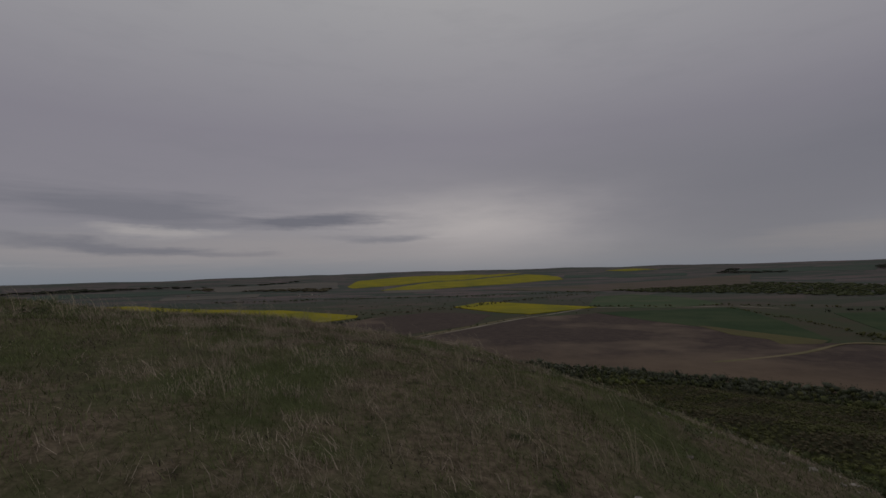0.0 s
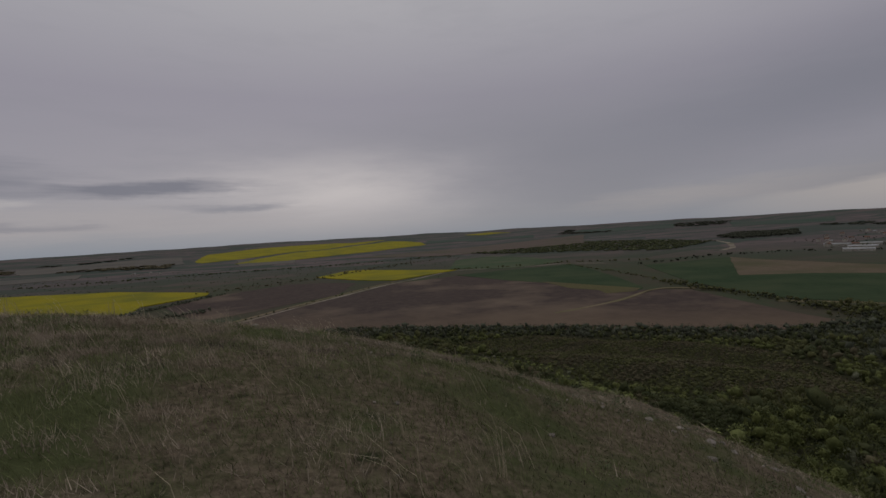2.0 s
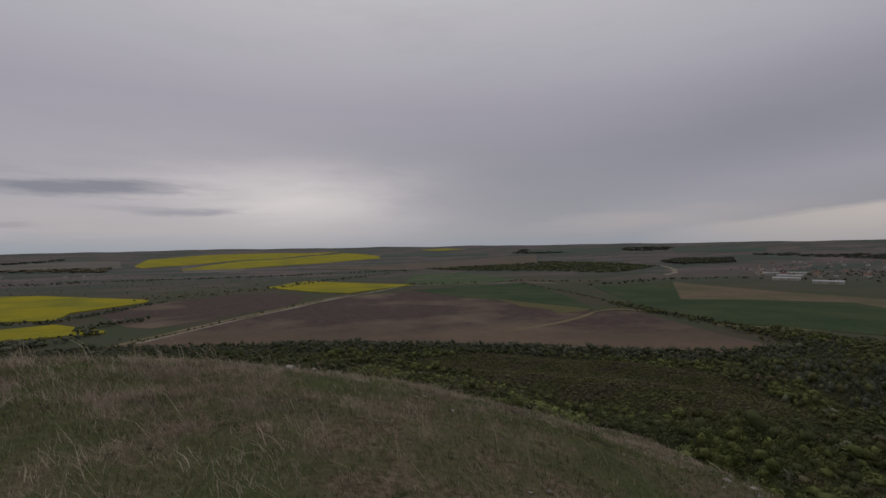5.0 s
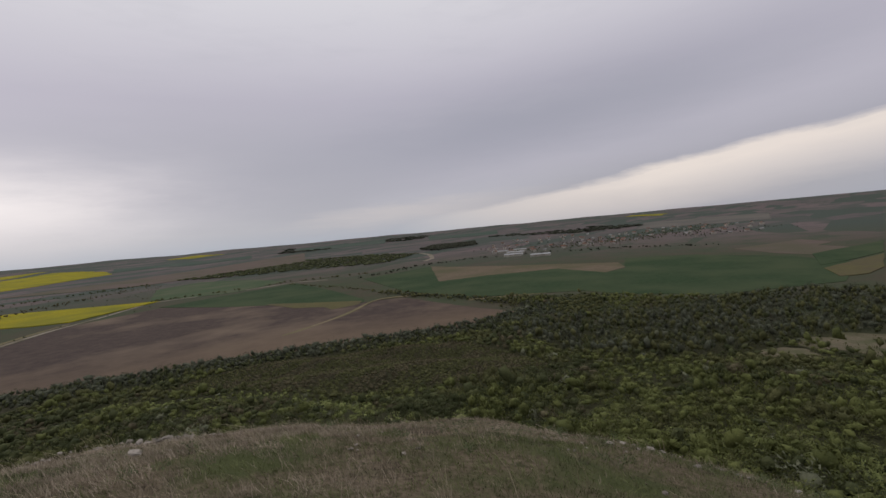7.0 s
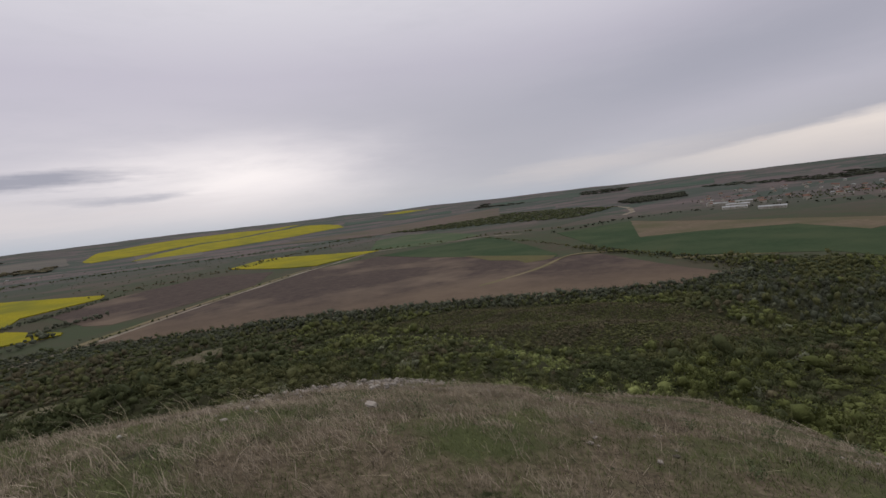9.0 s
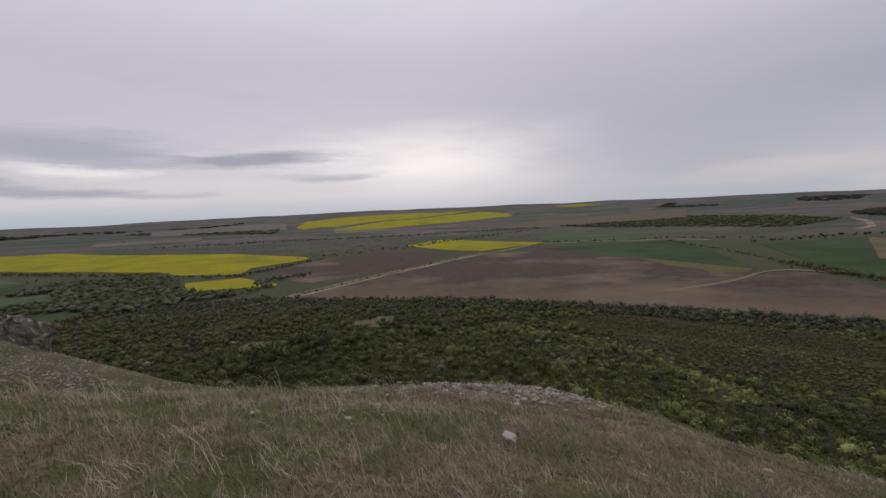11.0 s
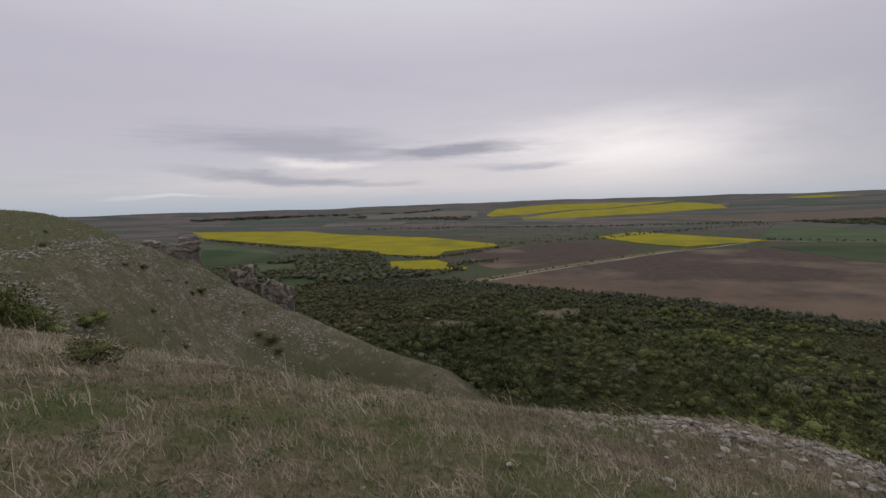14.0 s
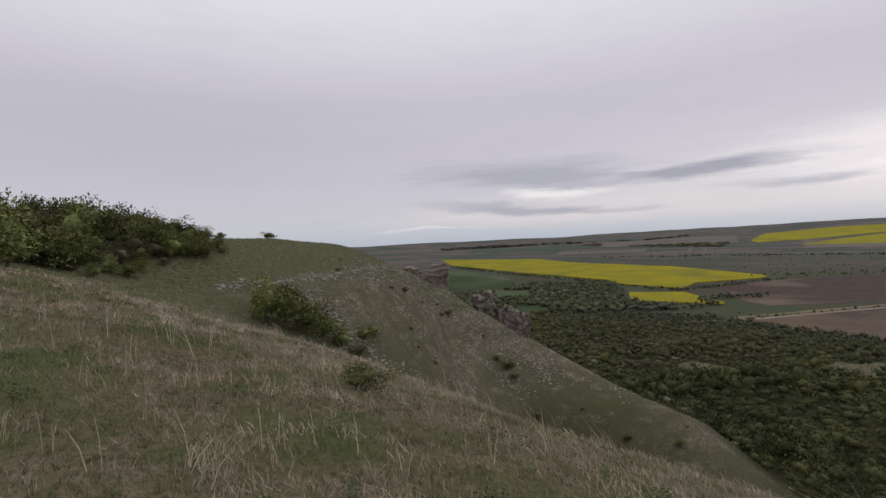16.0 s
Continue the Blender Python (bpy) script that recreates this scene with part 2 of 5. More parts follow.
def earth_material(name, a, b, c, fine, wide, stretch=(1, 1, 1), depth=0.1):
    """Soil, crop or grass: two colours by a fine noise, a third in wide patches."""
    mat, nodes, links, shader = material(name, 0.95)
    at = where_node(nodes, links, stretch)
    n1, n2 = noise_node(nodes, links, at, fine, 6.0, 0.7), noise_node(nodes, links, at, wide, 3.0, 0.55)
    color = blend(nodes, links, span(nodes, links, n1, 0.35, 0.65), a, b)
    color = blend(nodes, links, span(nodes, links, n2, 0.42, 0.66), color, c)
    links.new(color, shader.inputs["Base Color"])
    relief(nodes, links, shader, n1, depth)
    return mat


def leaf_material(name, a, b, vary=0.16, leafy=True):
    """Foliage: a colour for each leaf, shifted from crown to crown."""
    mat, nodes, links, shader = material(name, 0.75)
    geo = wire(nodes, links, "ShaderNodeNewGeometry")
    flat = wire(nodes, links, "ShaderNodeVectorMath", {0: geo.outputs["Position"], 1: (1.0, 1.0, 0.25)}, operation="MULTIPLY").outputs[0]
    lump = wire(nodes, links, "ShaderNodeTexVoronoi", {"Vector": flat, "Scale": vary * 2.0}).outputs["Color"]
    lump = wire(nodes, links, "ShaderNodeSeparateColor", {0: lump}).outputs[0]
    lump = wire(nodes, links, "ShaderNodeMath", {0: lump, 1: 0.55}, operation="MULTIPLY").outputs[0]
    n = wire(nodes, links, "ShaderNodeMath", {0: noise_node(nodes, links, geo.outputs["Position"], vary * 0.6, 3.0, 0.6), 1: lump}, operation="ADD").outputs[0]
    lot = wire(nodes, links, "ShaderNodeMath", {0: geo.outputs["Random Per Island"], 1: 0.35}, operation="MULTIPLY").outputs[0]
    mixed = wire(nodes, links, "ShaderNodeMath", {0: lot, 1: span(nodes, links, n, 0.4, 1.1)}, operation="ADD").outputs[0]
    color = blend(nodes, links, span(nodes, links, mixed, 0.1, 1.25), a, b)
    links.new(color, shader.inputs["Base Color"])
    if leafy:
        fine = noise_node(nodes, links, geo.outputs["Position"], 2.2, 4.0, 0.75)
        # low spots of the bump noise are mixed 30 percent towards near black
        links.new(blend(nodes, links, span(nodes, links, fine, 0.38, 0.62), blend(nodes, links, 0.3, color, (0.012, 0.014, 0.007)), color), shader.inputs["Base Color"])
        relief(nodes, links, shader, fine, 0.2, 0.5)
    return mat


BARK = earth_material("bark", (0.10, 0.085, 0.07), (0.16, 0.14, 0.12), (0.08, 0.07, 0.055), 12.0, 2.0, (1, 1, 0.2), 0.02)


def stone_material(name, a, b):
    """Broken limestone: each stone of its own shade, lichened and dusty."""
    mat, nodes, links, shader = material(name, 0.95)
    geo = wire(nodes, links, "ShaderNodeNewGeometry")
    at = geo.outputs["Position"]
    fine, spots = noise_node(nodes, links, at, 22.0, 6.0, 0.75), noise_node(nodes, links, at, 5.0, 4.0, 0.6)
    own = wire(nodes, links, "ShaderNodeObjectInfo").outputs["Random"]
    lot = wire(nodes, links, "ShaderNodeMath", {0: own, 1: geo.outputs["Random Per Island"]}, operation="ADD").outputs[0]
    lot = wire(nodes, links, "ShaderNodeMath", {0: lot}, operation="FRACT").outputs[0]
    mixed = wire(nodes, links, "ShaderNodeMath", {0: lot, 1: fine}, operation="ADD").outputs[0]
    color = blend(nodes, links, span(nodes, links, mixed, 0.3, 1.4), a, b)
    color = blend(nodes, links, span(nodes, links, spots, 0.55, 0.68), color, (0.085, 0.078, 0.06))
    links.new(color, shader.inputs["Base Color"])
    relief(nodes, links, shader, fine, 0.03)
    return mat


STONE = stone_material("limestone", (0.10, 0.086, 0.076), (0.30, 0.266, 0.24))
SCREE = stone_material("weathered_scree", (0.10, 0.09, 0.077), (0.31, 0.285, 0.255))
PALE_STONE = stone_material("clean_limestone", (0.32, 0.30, 0.27), (0.48, 0.45, 0.41))
BROWN_STUBBLE = earth_material("brown_stubble", (0.10, 0.078, 0.056), (0.135, 0.105, 0.074), (0.082, 0.076, 0.045), 0.12, 0.012, depth=0.1)
# the next three carry distance haze in their base colours, cooler and paler
HAZED_GREEN = earth_material("haze_tinted_crop", (0.045, 0.066, 0.052), (0.055, 0.077, 0.06), (0.07, 0.076, 0.066), 0.05, 0.006)
HAZED_BROWN = earth_material("haze_tinted_soil", (0.098, 0.08, 0.082), (0.112, 0.09, 0.092), (0.08, 0.078, 0.07), 0.05, 0.006)
HAZED_PALE = earth_material("haze_tinted_stubble", (0.112, 0.10, 0.09), (0.126, 0.112, 0.10), (0.09, 0.086, 0.078), 0.05, 0.006)
GLADE = earth_material("rough_grass_of_glades", (0.10, 0.085, 0.058), (0.145, 0.122, 0.088), (0.075, 0.078, 0.042), 0.6, 0.08, depth=0.1)
CLIFF_ROCK = earth_material("weathered_limestone", (0.13, 0.113, 0.10), (0.29, 0.255, 0.225), (0.07, 0.06, 0.052), 1.8, 0.5, (1.1, 1.1, 0.6), 0.3)
DRY_BLADE = leaf_material("dry_grass_blade", (0.150, 0.122, 0.094), (0.40, 0.333, 0.262), 1.1, False)
DEAD_BLADE = leaf_material("dead_grass_blade", (0.034, 0.028, 0.024), (0.10, 0.082, 0.07), 1.1, False)
HERB_LEAF = leaf_material("grey_green_herb_leaf", (0.045, 0.058, 0.030), (0.115, 0.135, 0.070), 1.1, False)
GREEN_BLADE = leaf_material("green_grass_blade", (0.066, 0.080, 0.034), (0.165, 0.178, 0.082), 1.1, False)
PLUME = leaf_material("feather_grass_plume", (0.24, 0.20, 0.14), (0.40, 0.345, 0.25), 1.5, False)
OLIVE_MEADOW = earth_material("yellowish_meadow", (0.078, 0.072, 0.036), (0.102, 0.09, 0.042), (0.082, 0.066, 0.046), 0.16, 0.02, depth=0.1)
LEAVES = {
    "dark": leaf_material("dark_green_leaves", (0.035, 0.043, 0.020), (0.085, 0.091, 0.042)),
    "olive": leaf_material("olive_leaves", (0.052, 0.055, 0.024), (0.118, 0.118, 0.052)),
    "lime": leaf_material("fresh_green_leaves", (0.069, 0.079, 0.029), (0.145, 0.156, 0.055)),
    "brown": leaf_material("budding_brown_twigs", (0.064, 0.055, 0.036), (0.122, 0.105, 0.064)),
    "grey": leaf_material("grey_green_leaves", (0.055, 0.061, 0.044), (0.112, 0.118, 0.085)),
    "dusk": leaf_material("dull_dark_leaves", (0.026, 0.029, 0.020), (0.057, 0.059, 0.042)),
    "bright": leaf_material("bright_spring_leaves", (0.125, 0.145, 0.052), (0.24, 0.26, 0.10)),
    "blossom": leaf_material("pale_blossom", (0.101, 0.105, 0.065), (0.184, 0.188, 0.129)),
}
RAPE = earth_material("rapeseed_bloom", (0.19, 0.165, 0.012), (0.265, 0.225, 0.014), (0.145, 0.14, 0.02), 0.2, 0.012, depth=0.3)


def plough_material():
    """Dark ploughed loam, drier and paler towards the foot of the hill."""
    mat, nodes, links, shader = material("ploughed_soil", 0.95)
    at = where_node(nodes, links, (1, 1, 1))
    n1, n2 = noise_node(nodes, links, at, 0.12, 6.0, 0.7), noise_node(nodes, links, at, 0.0065, 4.0, 0.6)
    color = blend(nodes, links, span(nodes, links, n1, 0.35, 0.65), (0.05, 0.038, 0.035), (0.076, 0.057, 0.05))
    color = blend(nodes, links, span(nodes, links, n2, 0.50, 0.66), color, (0.13, 0.098, 0.076))
    away = wire(nodes, links, "ShaderNodeVectorMath", {0: at, 1: (0.44, 0.898, 0.0)}, operation="DOT_PRODUCT").outputs["Value"]
    swing = wire(nodes, links, "ShaderNodeMath", {0: n2, 1: 150.0}, operation="MULTIPLY").outputs[0]
    edge = wire(nodes, links, "ShaderNodeMath", {0: away, 1: swing}, operation="SUBTRACT").outputs[0]
    dry = wire(nodes, links, "ShaderNodeMath", {0: span(nodes, links, edge, 420.0, 320.0), 1: 0.8}, operation="MULTIPLY").outputs[0]
    color = blend(nodes, links, dry, color, blend(nodes, links, n1, (0.10, 0.072, 0.052), (0.145, 0.106, 0.078)))
    links.new(color, shader.inputs["Base Color"])
    relief(nodes, links, shader, n1, 0.15)
    return mat


PLOUGH = plough_material()
PURPLE = earth_material("bare_stubble", (0.094, 0.071, 0.064), (0.116, 0.090, 0.075), (0.083, 0.075, 0.053), 0.09, 0.008, depth=0.15)
WHEAT = earth_material("young_wheat", (0.025, 0.043, 0.021), (0.036, 0.056, 0.028), (0.05, 0.064, 0.034), 0.16, 0.011, depth=0.1)
PALE_WHEAT = earth_material("thin_wheat", (0.046, 0.068, 0.036), (0.06, 0.083, 0.045), (0.076, 0.086, 0.053), 0.16, 0.011, depth=0.1)
STRAW = earth_material("dry_meadow", (0.140, 0.112, 0.070), (0.182, 0.147, 0.098), (0.105, 0.098, 0.049), 0.15, 0.01, depth=0.1)
TRACK = earth_material("pale_dirt", (0.20, 0.17, 0.14), (0.27, 0.235, 0.195), (0.12, 0.10, 0.07), 0.3, 0.03, depth=0.05)


def ground_material():
    """Turf on the hill, leaf litter on the wooded slope, patchwork of rough land in the valley, its far part tinted for
    haze.
    """
    mat, nodes, links, shader = material("open_land", 0.97)
    geo = wire(nodes, links, "ShaderNodeNewGeometry").outputs["Position"]
    n_fine, n_mid = noise_node(nodes, links, geo, 14.0, 8.0, 0.8), noise_node(nodes, links, geo, 0.7, 6.0, 0.7)
    n_wide, n_spot = noise_node(nodes, links, geo, 0.06, 4.0, 0.6), noise_node(nodes, links, geo, 2.6, 5.0, 0.7)
    turf = blend(nodes, links, span(nodes, links, n_fine, 0.36, 0.66), (0.042, 0.034, 0.022), (0.17, 0.135, 0.098))
    turf = blend(nodes, links, span(nodes, links, n_mid, 0.44, 0.60), turf, blend(nodes, links, n_fine, (0.03, 0.036, 0.016), (0.088, 0.096, 0.044)))
    turf = blend(nodes, links, span(nodes, links, n_spot, 0.60, 0.70), turf, (0.028, 0.032, 0.016))
    far = wire(nodes, links, "ShaderNodeVectorMath", {0: geo, 1: (-1.5, 7.0, 0.0)}, operation="DISTANCE").outputs["Value"]
    grazed = blend(nodes, links, span(nodes, links, n_spot, 0.42, 0.58), (0.062, 0.054, 0.039), (0.152, 0.130, 0.098))
    grazed = blend(nodes, links, span(nodes, links, n_wide, 0.44, 0.60), grazed, blend(nodes, links, n_fine, (0.045, 0.046, 0.026), (0.10, 0.098, 0.056)))
    n_clump = noise_node(nodes, links, geo, 0.33, 5.0, 0.7)
    grazed = blend(nodes, links, span(nodes, links, n_clump, 0.46, 0.60), grazed, blend(nodes, links, n_fine, (0.048, 0.045, 0.029), (0.096, 0.089, 0.058)))
    rows = wire(nodes, links, "ShaderNodeVectorMath", {0: geo, 1: (0.6, 0.6, 1.0)}, operation="MULTIPLY").outputs[0]
    streak = span(nodes, links, noise_node(nodes, links, rows, 0.55, 5.0, 0.7), 0.54, 0.66)
    chips = noise_node(nodes, links, geo, 3.4, 4.0, 0.8)
    bare = wire(nodes, links, "ShaderNodeMath", {0: streak, 1: span(nodes, links, chips, 0.47, 0.58)}, operation="MULTIPLY").outputs[0]
    grazed = blend(nodes, links, bare, grazed, (0.25, 0.228, 0.20))
    height = wire(nodes, links, "ShaderNodeSeparateXYZ", {0: geo}).outputs[2]
    grazed = blend(nodes, links, span(nodes, links, height, -3.5, -0.5), grazed, blend(nodes, links, span(nodes, links, n_spot, 0.4, 0.6), (0.05, 0.052, 0.028), (0.10, 0.098, 0.058)))
    turf = blend(nodes, links, span(nodes, links, far, 26.0, 44.0), turf, grazed)
    litter = blend(nodes, links, span(nodes, links, n_mid, 0.35, 0.65), (0.030, 0.028, 0.017), (0.042, 0.044, 0.022))
    low = wire(nodes, links, "ShaderNodeSeparateXYZ", {0: geo}).outputs[2]
    strip = wire(nodes, links, "ShaderNodeVectorMath", {0: geo, 1: (0.0026, 0.0066, 0.0)}, operation="MULTIPLY").outputs[0]
    cells = wire(nodes, links, "ShaderNodeTexVoronoi", {"Vector": strip, "Scale": 1.3, "Randomness": 1.0})
    hue = wire(nodes, links, "ShaderNodeSeparateColor", {0: cells.outputs["Color"]})
    rough = noise_node(nodes, links, geo, 0.012, 6.0, 0.7)
    # far land in cool tones, with the haze painted into the colour
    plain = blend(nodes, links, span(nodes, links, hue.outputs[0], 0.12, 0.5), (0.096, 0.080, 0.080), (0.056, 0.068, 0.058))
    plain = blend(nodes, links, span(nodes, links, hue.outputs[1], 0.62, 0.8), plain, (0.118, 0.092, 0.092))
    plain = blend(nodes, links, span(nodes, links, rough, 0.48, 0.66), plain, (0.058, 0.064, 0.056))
    land_color = blend(nodes, links, span(nodes, links, low, -27.0, -22.0), litter, turf)
    meadow_land = blend(nodes, links, span(nodes, links, rough, 0.42, 0.6), (0.062, 0.056, 0.04), (0.05, 0.06, 0.036))
    # the painted haze tint sets in with distance from the hilltop
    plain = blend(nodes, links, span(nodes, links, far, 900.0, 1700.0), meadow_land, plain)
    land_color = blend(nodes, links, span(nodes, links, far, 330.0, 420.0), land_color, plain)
    links.new(land_color, shader.inputs["Base Color"])
    relief(nodes, links, shader, n_spot, 0.12)
    return mat


def mesh_object(name, verts, faces, mat, smooth=False):
    """One mesh out of arrays: places, and faces all of one length."""
    verts, faces = np.asarray(verts, np.float32), np.asarray(faces, np.int32)
    mesh = bpy.data.meshes.new(name)
    count, size = faces.shape
    mesh.vertices.add(len(verts))
    mesh.vertices.foreach_set("co", verts.ravel())
    mesh.loops.add(count * size)
    mesh.loops.foreach_set("vertex_index", faces.ravel())
    mesh.polygons.add(count)
    mesh.polygons.foreach_set("loop_start", np.arange(0, count * size, size, dtype=np.int32))
    mesh.polygons.foreach_set("use_smooth", np.full(count, smooth))
    mesh.update(calc_edges=True)
    mesh.materials.append(mat)
    return new(name, mesh)


def part(name, bm, mat, parent, label=""):
    mesh = bpy.data.meshes.new(name)
    bm.to_mesh(mesh)
    bm.free()
    mesh.materials.append(mat)
    ob = new(name, mesh)
    ob.parent = parent
    return tagged(ob, label)


# ---- ground ----
rings = np.r_[0.0, np.geomspace(0.5, 30, 80), np.geomspace(30, 110, 90)[1:], np.geomspace(110, 4980, 80)[1:]]
turns = np.linspace(0, 2 * np.pi, 420, endpoint=False)
gr, ga = np.meshgrid(rings[1:], turns, indexing="ij")
gx, gy = -1.5 + gr * np.sin(ga), 7 + gr * np.cos(ga)
gz = land(gx, gy)
cells = np.arange(gr.size).reshape(gr.shape)
quads = np.stack([cells[:-1], np.roll(cells[:-1], -1, 1), np.roll(cells[1:], -1, 1), cells[1:]], -1).reshape(-1, 4)[:, ::-1]
hub = [[-1.5, 7.0, float(land(np.array([-1.5]), np.array([7.0]))[0])]]
quads = np.concatenate([quads, np.stack([cells[0, ::2], cells[0, 1::2], np.roll(cells[0, ::2], -1), np.full(210, gr.size)], -1)])
ground = mesh_object("ground", np.concatenate([np.stack([gx, gy, gz], -1).reshape(-1, 3), hub]), quads, ground_material(), True)
tagged(ground, "grassy hilltop falling to a wooded slope and a wide farmed valley", "ground", kind="structure")


# ---- fields of the valley ----
def field(name, corners, mat, tall, label, cuts=4):
    """A crop or bare field: a low slab on the valley floor with the given corners."""
    bm = bmesh.new()
    rng = random.Random(len(corners) * 7 + int(corners[0][0]))
    loop = []
    for (ax, ay), (bx, by) in zip(corners, corners[1:] + corners[:1]):
        steps = max(2, int(math.hypot(bx - ax, by - ay) / 45))
        for n in range(steps):
            w = math.hypot(ax, ay) * 0.0018 * (n > 0)
            loop.append(bm.verts.new((ax + (bx - ax) * n / steps + rng.uniform(-w, w), ay + (by - ay) * n / steps + rng.uniform(-w, w), 0)))
    face = bm.faces.new(loop)
    bm.normal_update()
    if face.normal.z < 0:
        face.normal_flip()
    bmesh.ops.triangulate(bm, faces=[face])
    if max(math.hypot(*c) for c in corners) > 1450:
        bmesh.ops.subdivide_edges(bm, edges=bm.edges[:], cuts=cuts, use_grid_fill=True)
    tops = bm.faces[:]
    made = bmesh.ops.extrude_face_region(bm, geom=tops)
    raised = [v for v in made["geom"] if isinstance(v, bmesh.types.BMVert)]
    co = np.array([v.co[:2] for v in bm.verts])
    hs = land(co[:, 0], co[:, 1])
    up = set(raised)
    for v, h in zip(bm.verts, hs):
        v.co.z = h + (tall if v in up else -0.3)
    bmesh.ops.recalc_face_normals(bm, faces=bm.faces[:])
    mesh = bpy.data.meshes.new(name)
    bm.to_mesh(mesh)
    bm.free()
    mesh.materials.append(mat)
    return tagged(new(name, mesh), label, "field", "fields of the valley", "structure")


FIELDS = [
    ("rapeseed_field", [(-509, 2476), (-583, 3240), (34, 3839), (636, 3811), (218, 3183), (-112, 2792), (-284, 2455), (-444, 2281)], RAPE, 1.2, "yellow rapeseed field on a far rise"),
    ("rapeseed_field", [(-271, 2014), (-206, 2345), (-56, 2721), (235, 3013), (604, 3476), (731, 2972), (678, 2663), (353, 2348), (-75, 2013)], RAPE, 1.2, "yellow rapeseed field below a dark field edge"),
    ("rapeseed_field", [(20, 1065), (94, 1197), (129, 1204), (313, 968), (156, 853), (111, 894), (56, 992)], RAPE, 1.2, "yellow rapeseed field beside a dirt track"),
    ("rapeseed_field", [(-1359, 1356), (-915, 1397), (-678, 1226), (-378, 1100), (-167, 909), (-165, 862), (-233, 769), (-225, 695), (-322, 720), (-376, 780), (-687, 919), (-1072, 1115)], RAPE, 1.2, "long bright yellow rapeseed field"),
    ("rapeseed_field", [(-273, 630), (-212, 654), (-145, 577), (-143, 563), (-241, 554)], RAPE, 1.2, "small bright yellow rapeseed field"),
    ("rapeseed_field", [(1294, 3751), (1568, 3960), (1719, 3732), (1381, 3492)], RAPE, 1.2, "thin pale yellow field near the horizon"),
    ("rapeseed_field", [(3700, 1272), (3990, 1330), (3940, 1020), (3560, 960)], RAPE, 1.2, "thin yellow field on the skyline"),
    ("wheat_field", [(-818, 801), (-720, 794), (-532, 725), (-464, 629), (-533, 562), (-602, 557)], WHEAT, 0.4, "dark green young wheat field"),
    ("wheat_field", [(-975, 956), (-829, 915), (-604, 789), (-532, 725), (-720, 794), (-818, 801)], PALE_WHEAT, 0.3, "pale green thin wheat field"),
    ("meadow", [(-470, 584), (-415, 607), (-358, 525), (-401, 503)], PALE_WHEAT, 0.3, "small pale green meadow among trees"),
    ("meadow", [(-342, 475), (-309, 474), (-279, 448), (-284, 407), (-311, 404)], WHEAT, 0.3, "small green meadow among trees"),
    ("ploughed_field", [(-102, 474), (-62, 571), (41, 670), (141, 796), (271, 844), (310, 710), (369, 544), (382, 474), (403, 465), (426, 440), (383, 291), (376, 240), (300, 250), (180, 330), (60, 410)], PLOUGH, 0.2, "wide brown ploughed field with paler worn streaks"),
    ("meadow", [(172, 444), (200, 440), (229, 425), (236, 405), (216, 388), (190, 384), (166, 399)], OLIVE_MEADOW, 0.45, "dull yellow-green grassy patch in the ploughed field"),
    ("meadow", [(336, 634), (347, 630), (377, 537), (394, 486), (372, 468), (336, 474), (346, 505), (330, 545), (336, 590)], OLIVE_MEADOW, 0.45, "yellowish grassy strip at the end of the wheat"),
    ("wheat_field", [(275, 855), (379, 868), (545, 880), (470, 657), (403, 493), (382, 474), (366, 539), (306, 702)], WHEAT, 0.4, "dark green wheat field beside ploughed soil"),
    ("ploughed_field", [(-193, 733), (-139, 852), (-37, 951), (27, 926), (87, 869), (39, 704), (-61, 613), (-105, 577), (-133, 600)], PLOUGH, 0.2, "brown ploughed field beyond a dirt track"),
    ("wheat_field", [(611, 741), (826, 750), (575, 508), (651, 461), (730, 372), (668, 267), (715, 254), (878, 311), (910, 201), (836, 60), (745, -11), (577, 1), (491, 90), (485, 180), (502, 229), (441, 345), (474, 489)], WHEAT, 0.4, "large dark green wheat field below the village"),
    ("stubble_field", [(826, 750), (804, 636), (799, 514), (808, 411), (808, 298), (735, 261), (668, 267), (730, 372), (651, 461), (575, 508)], BROWN_STUBBLE, 0.25, "straw-brown field patch inside green wheat"),
    ("meadow", [(678, 19), (731, -1), (828, -39), (687, -32), (630, -17), (610, 5)], OLIVE_MEADOW, 0.85, "yellow-green meadow at the end of the wheat"),
    ("wheat_field", [(855, 35), (1055, -52), (858, -41), (755, -1), (710, 22)], WHEAT, 0.65, "dark green field below the upland"),
    ("stubble_field", [(1000, 154), (1176, 64), (1071, 15), (1009, 33), (937, -22), (815, -7), (885, 77)], PURPLE, 0.25, "reddish brown field beyond the wheat"),
    ("wheat_field", [(304, 1004), (425, 1317), (561, 1394), (610, 1193), (575, 967), (413, 907)], PALE_WHEAT, 0.4, "mid green field before a dark wood"),
    ("stubble_field", [(157, 1892), (556, 1988), (1105, 2199), (1590, 2434), (1114, 1705), (476, 1583)], PURPLE, 0.9, "purplish brown bare field on a rise"),
]
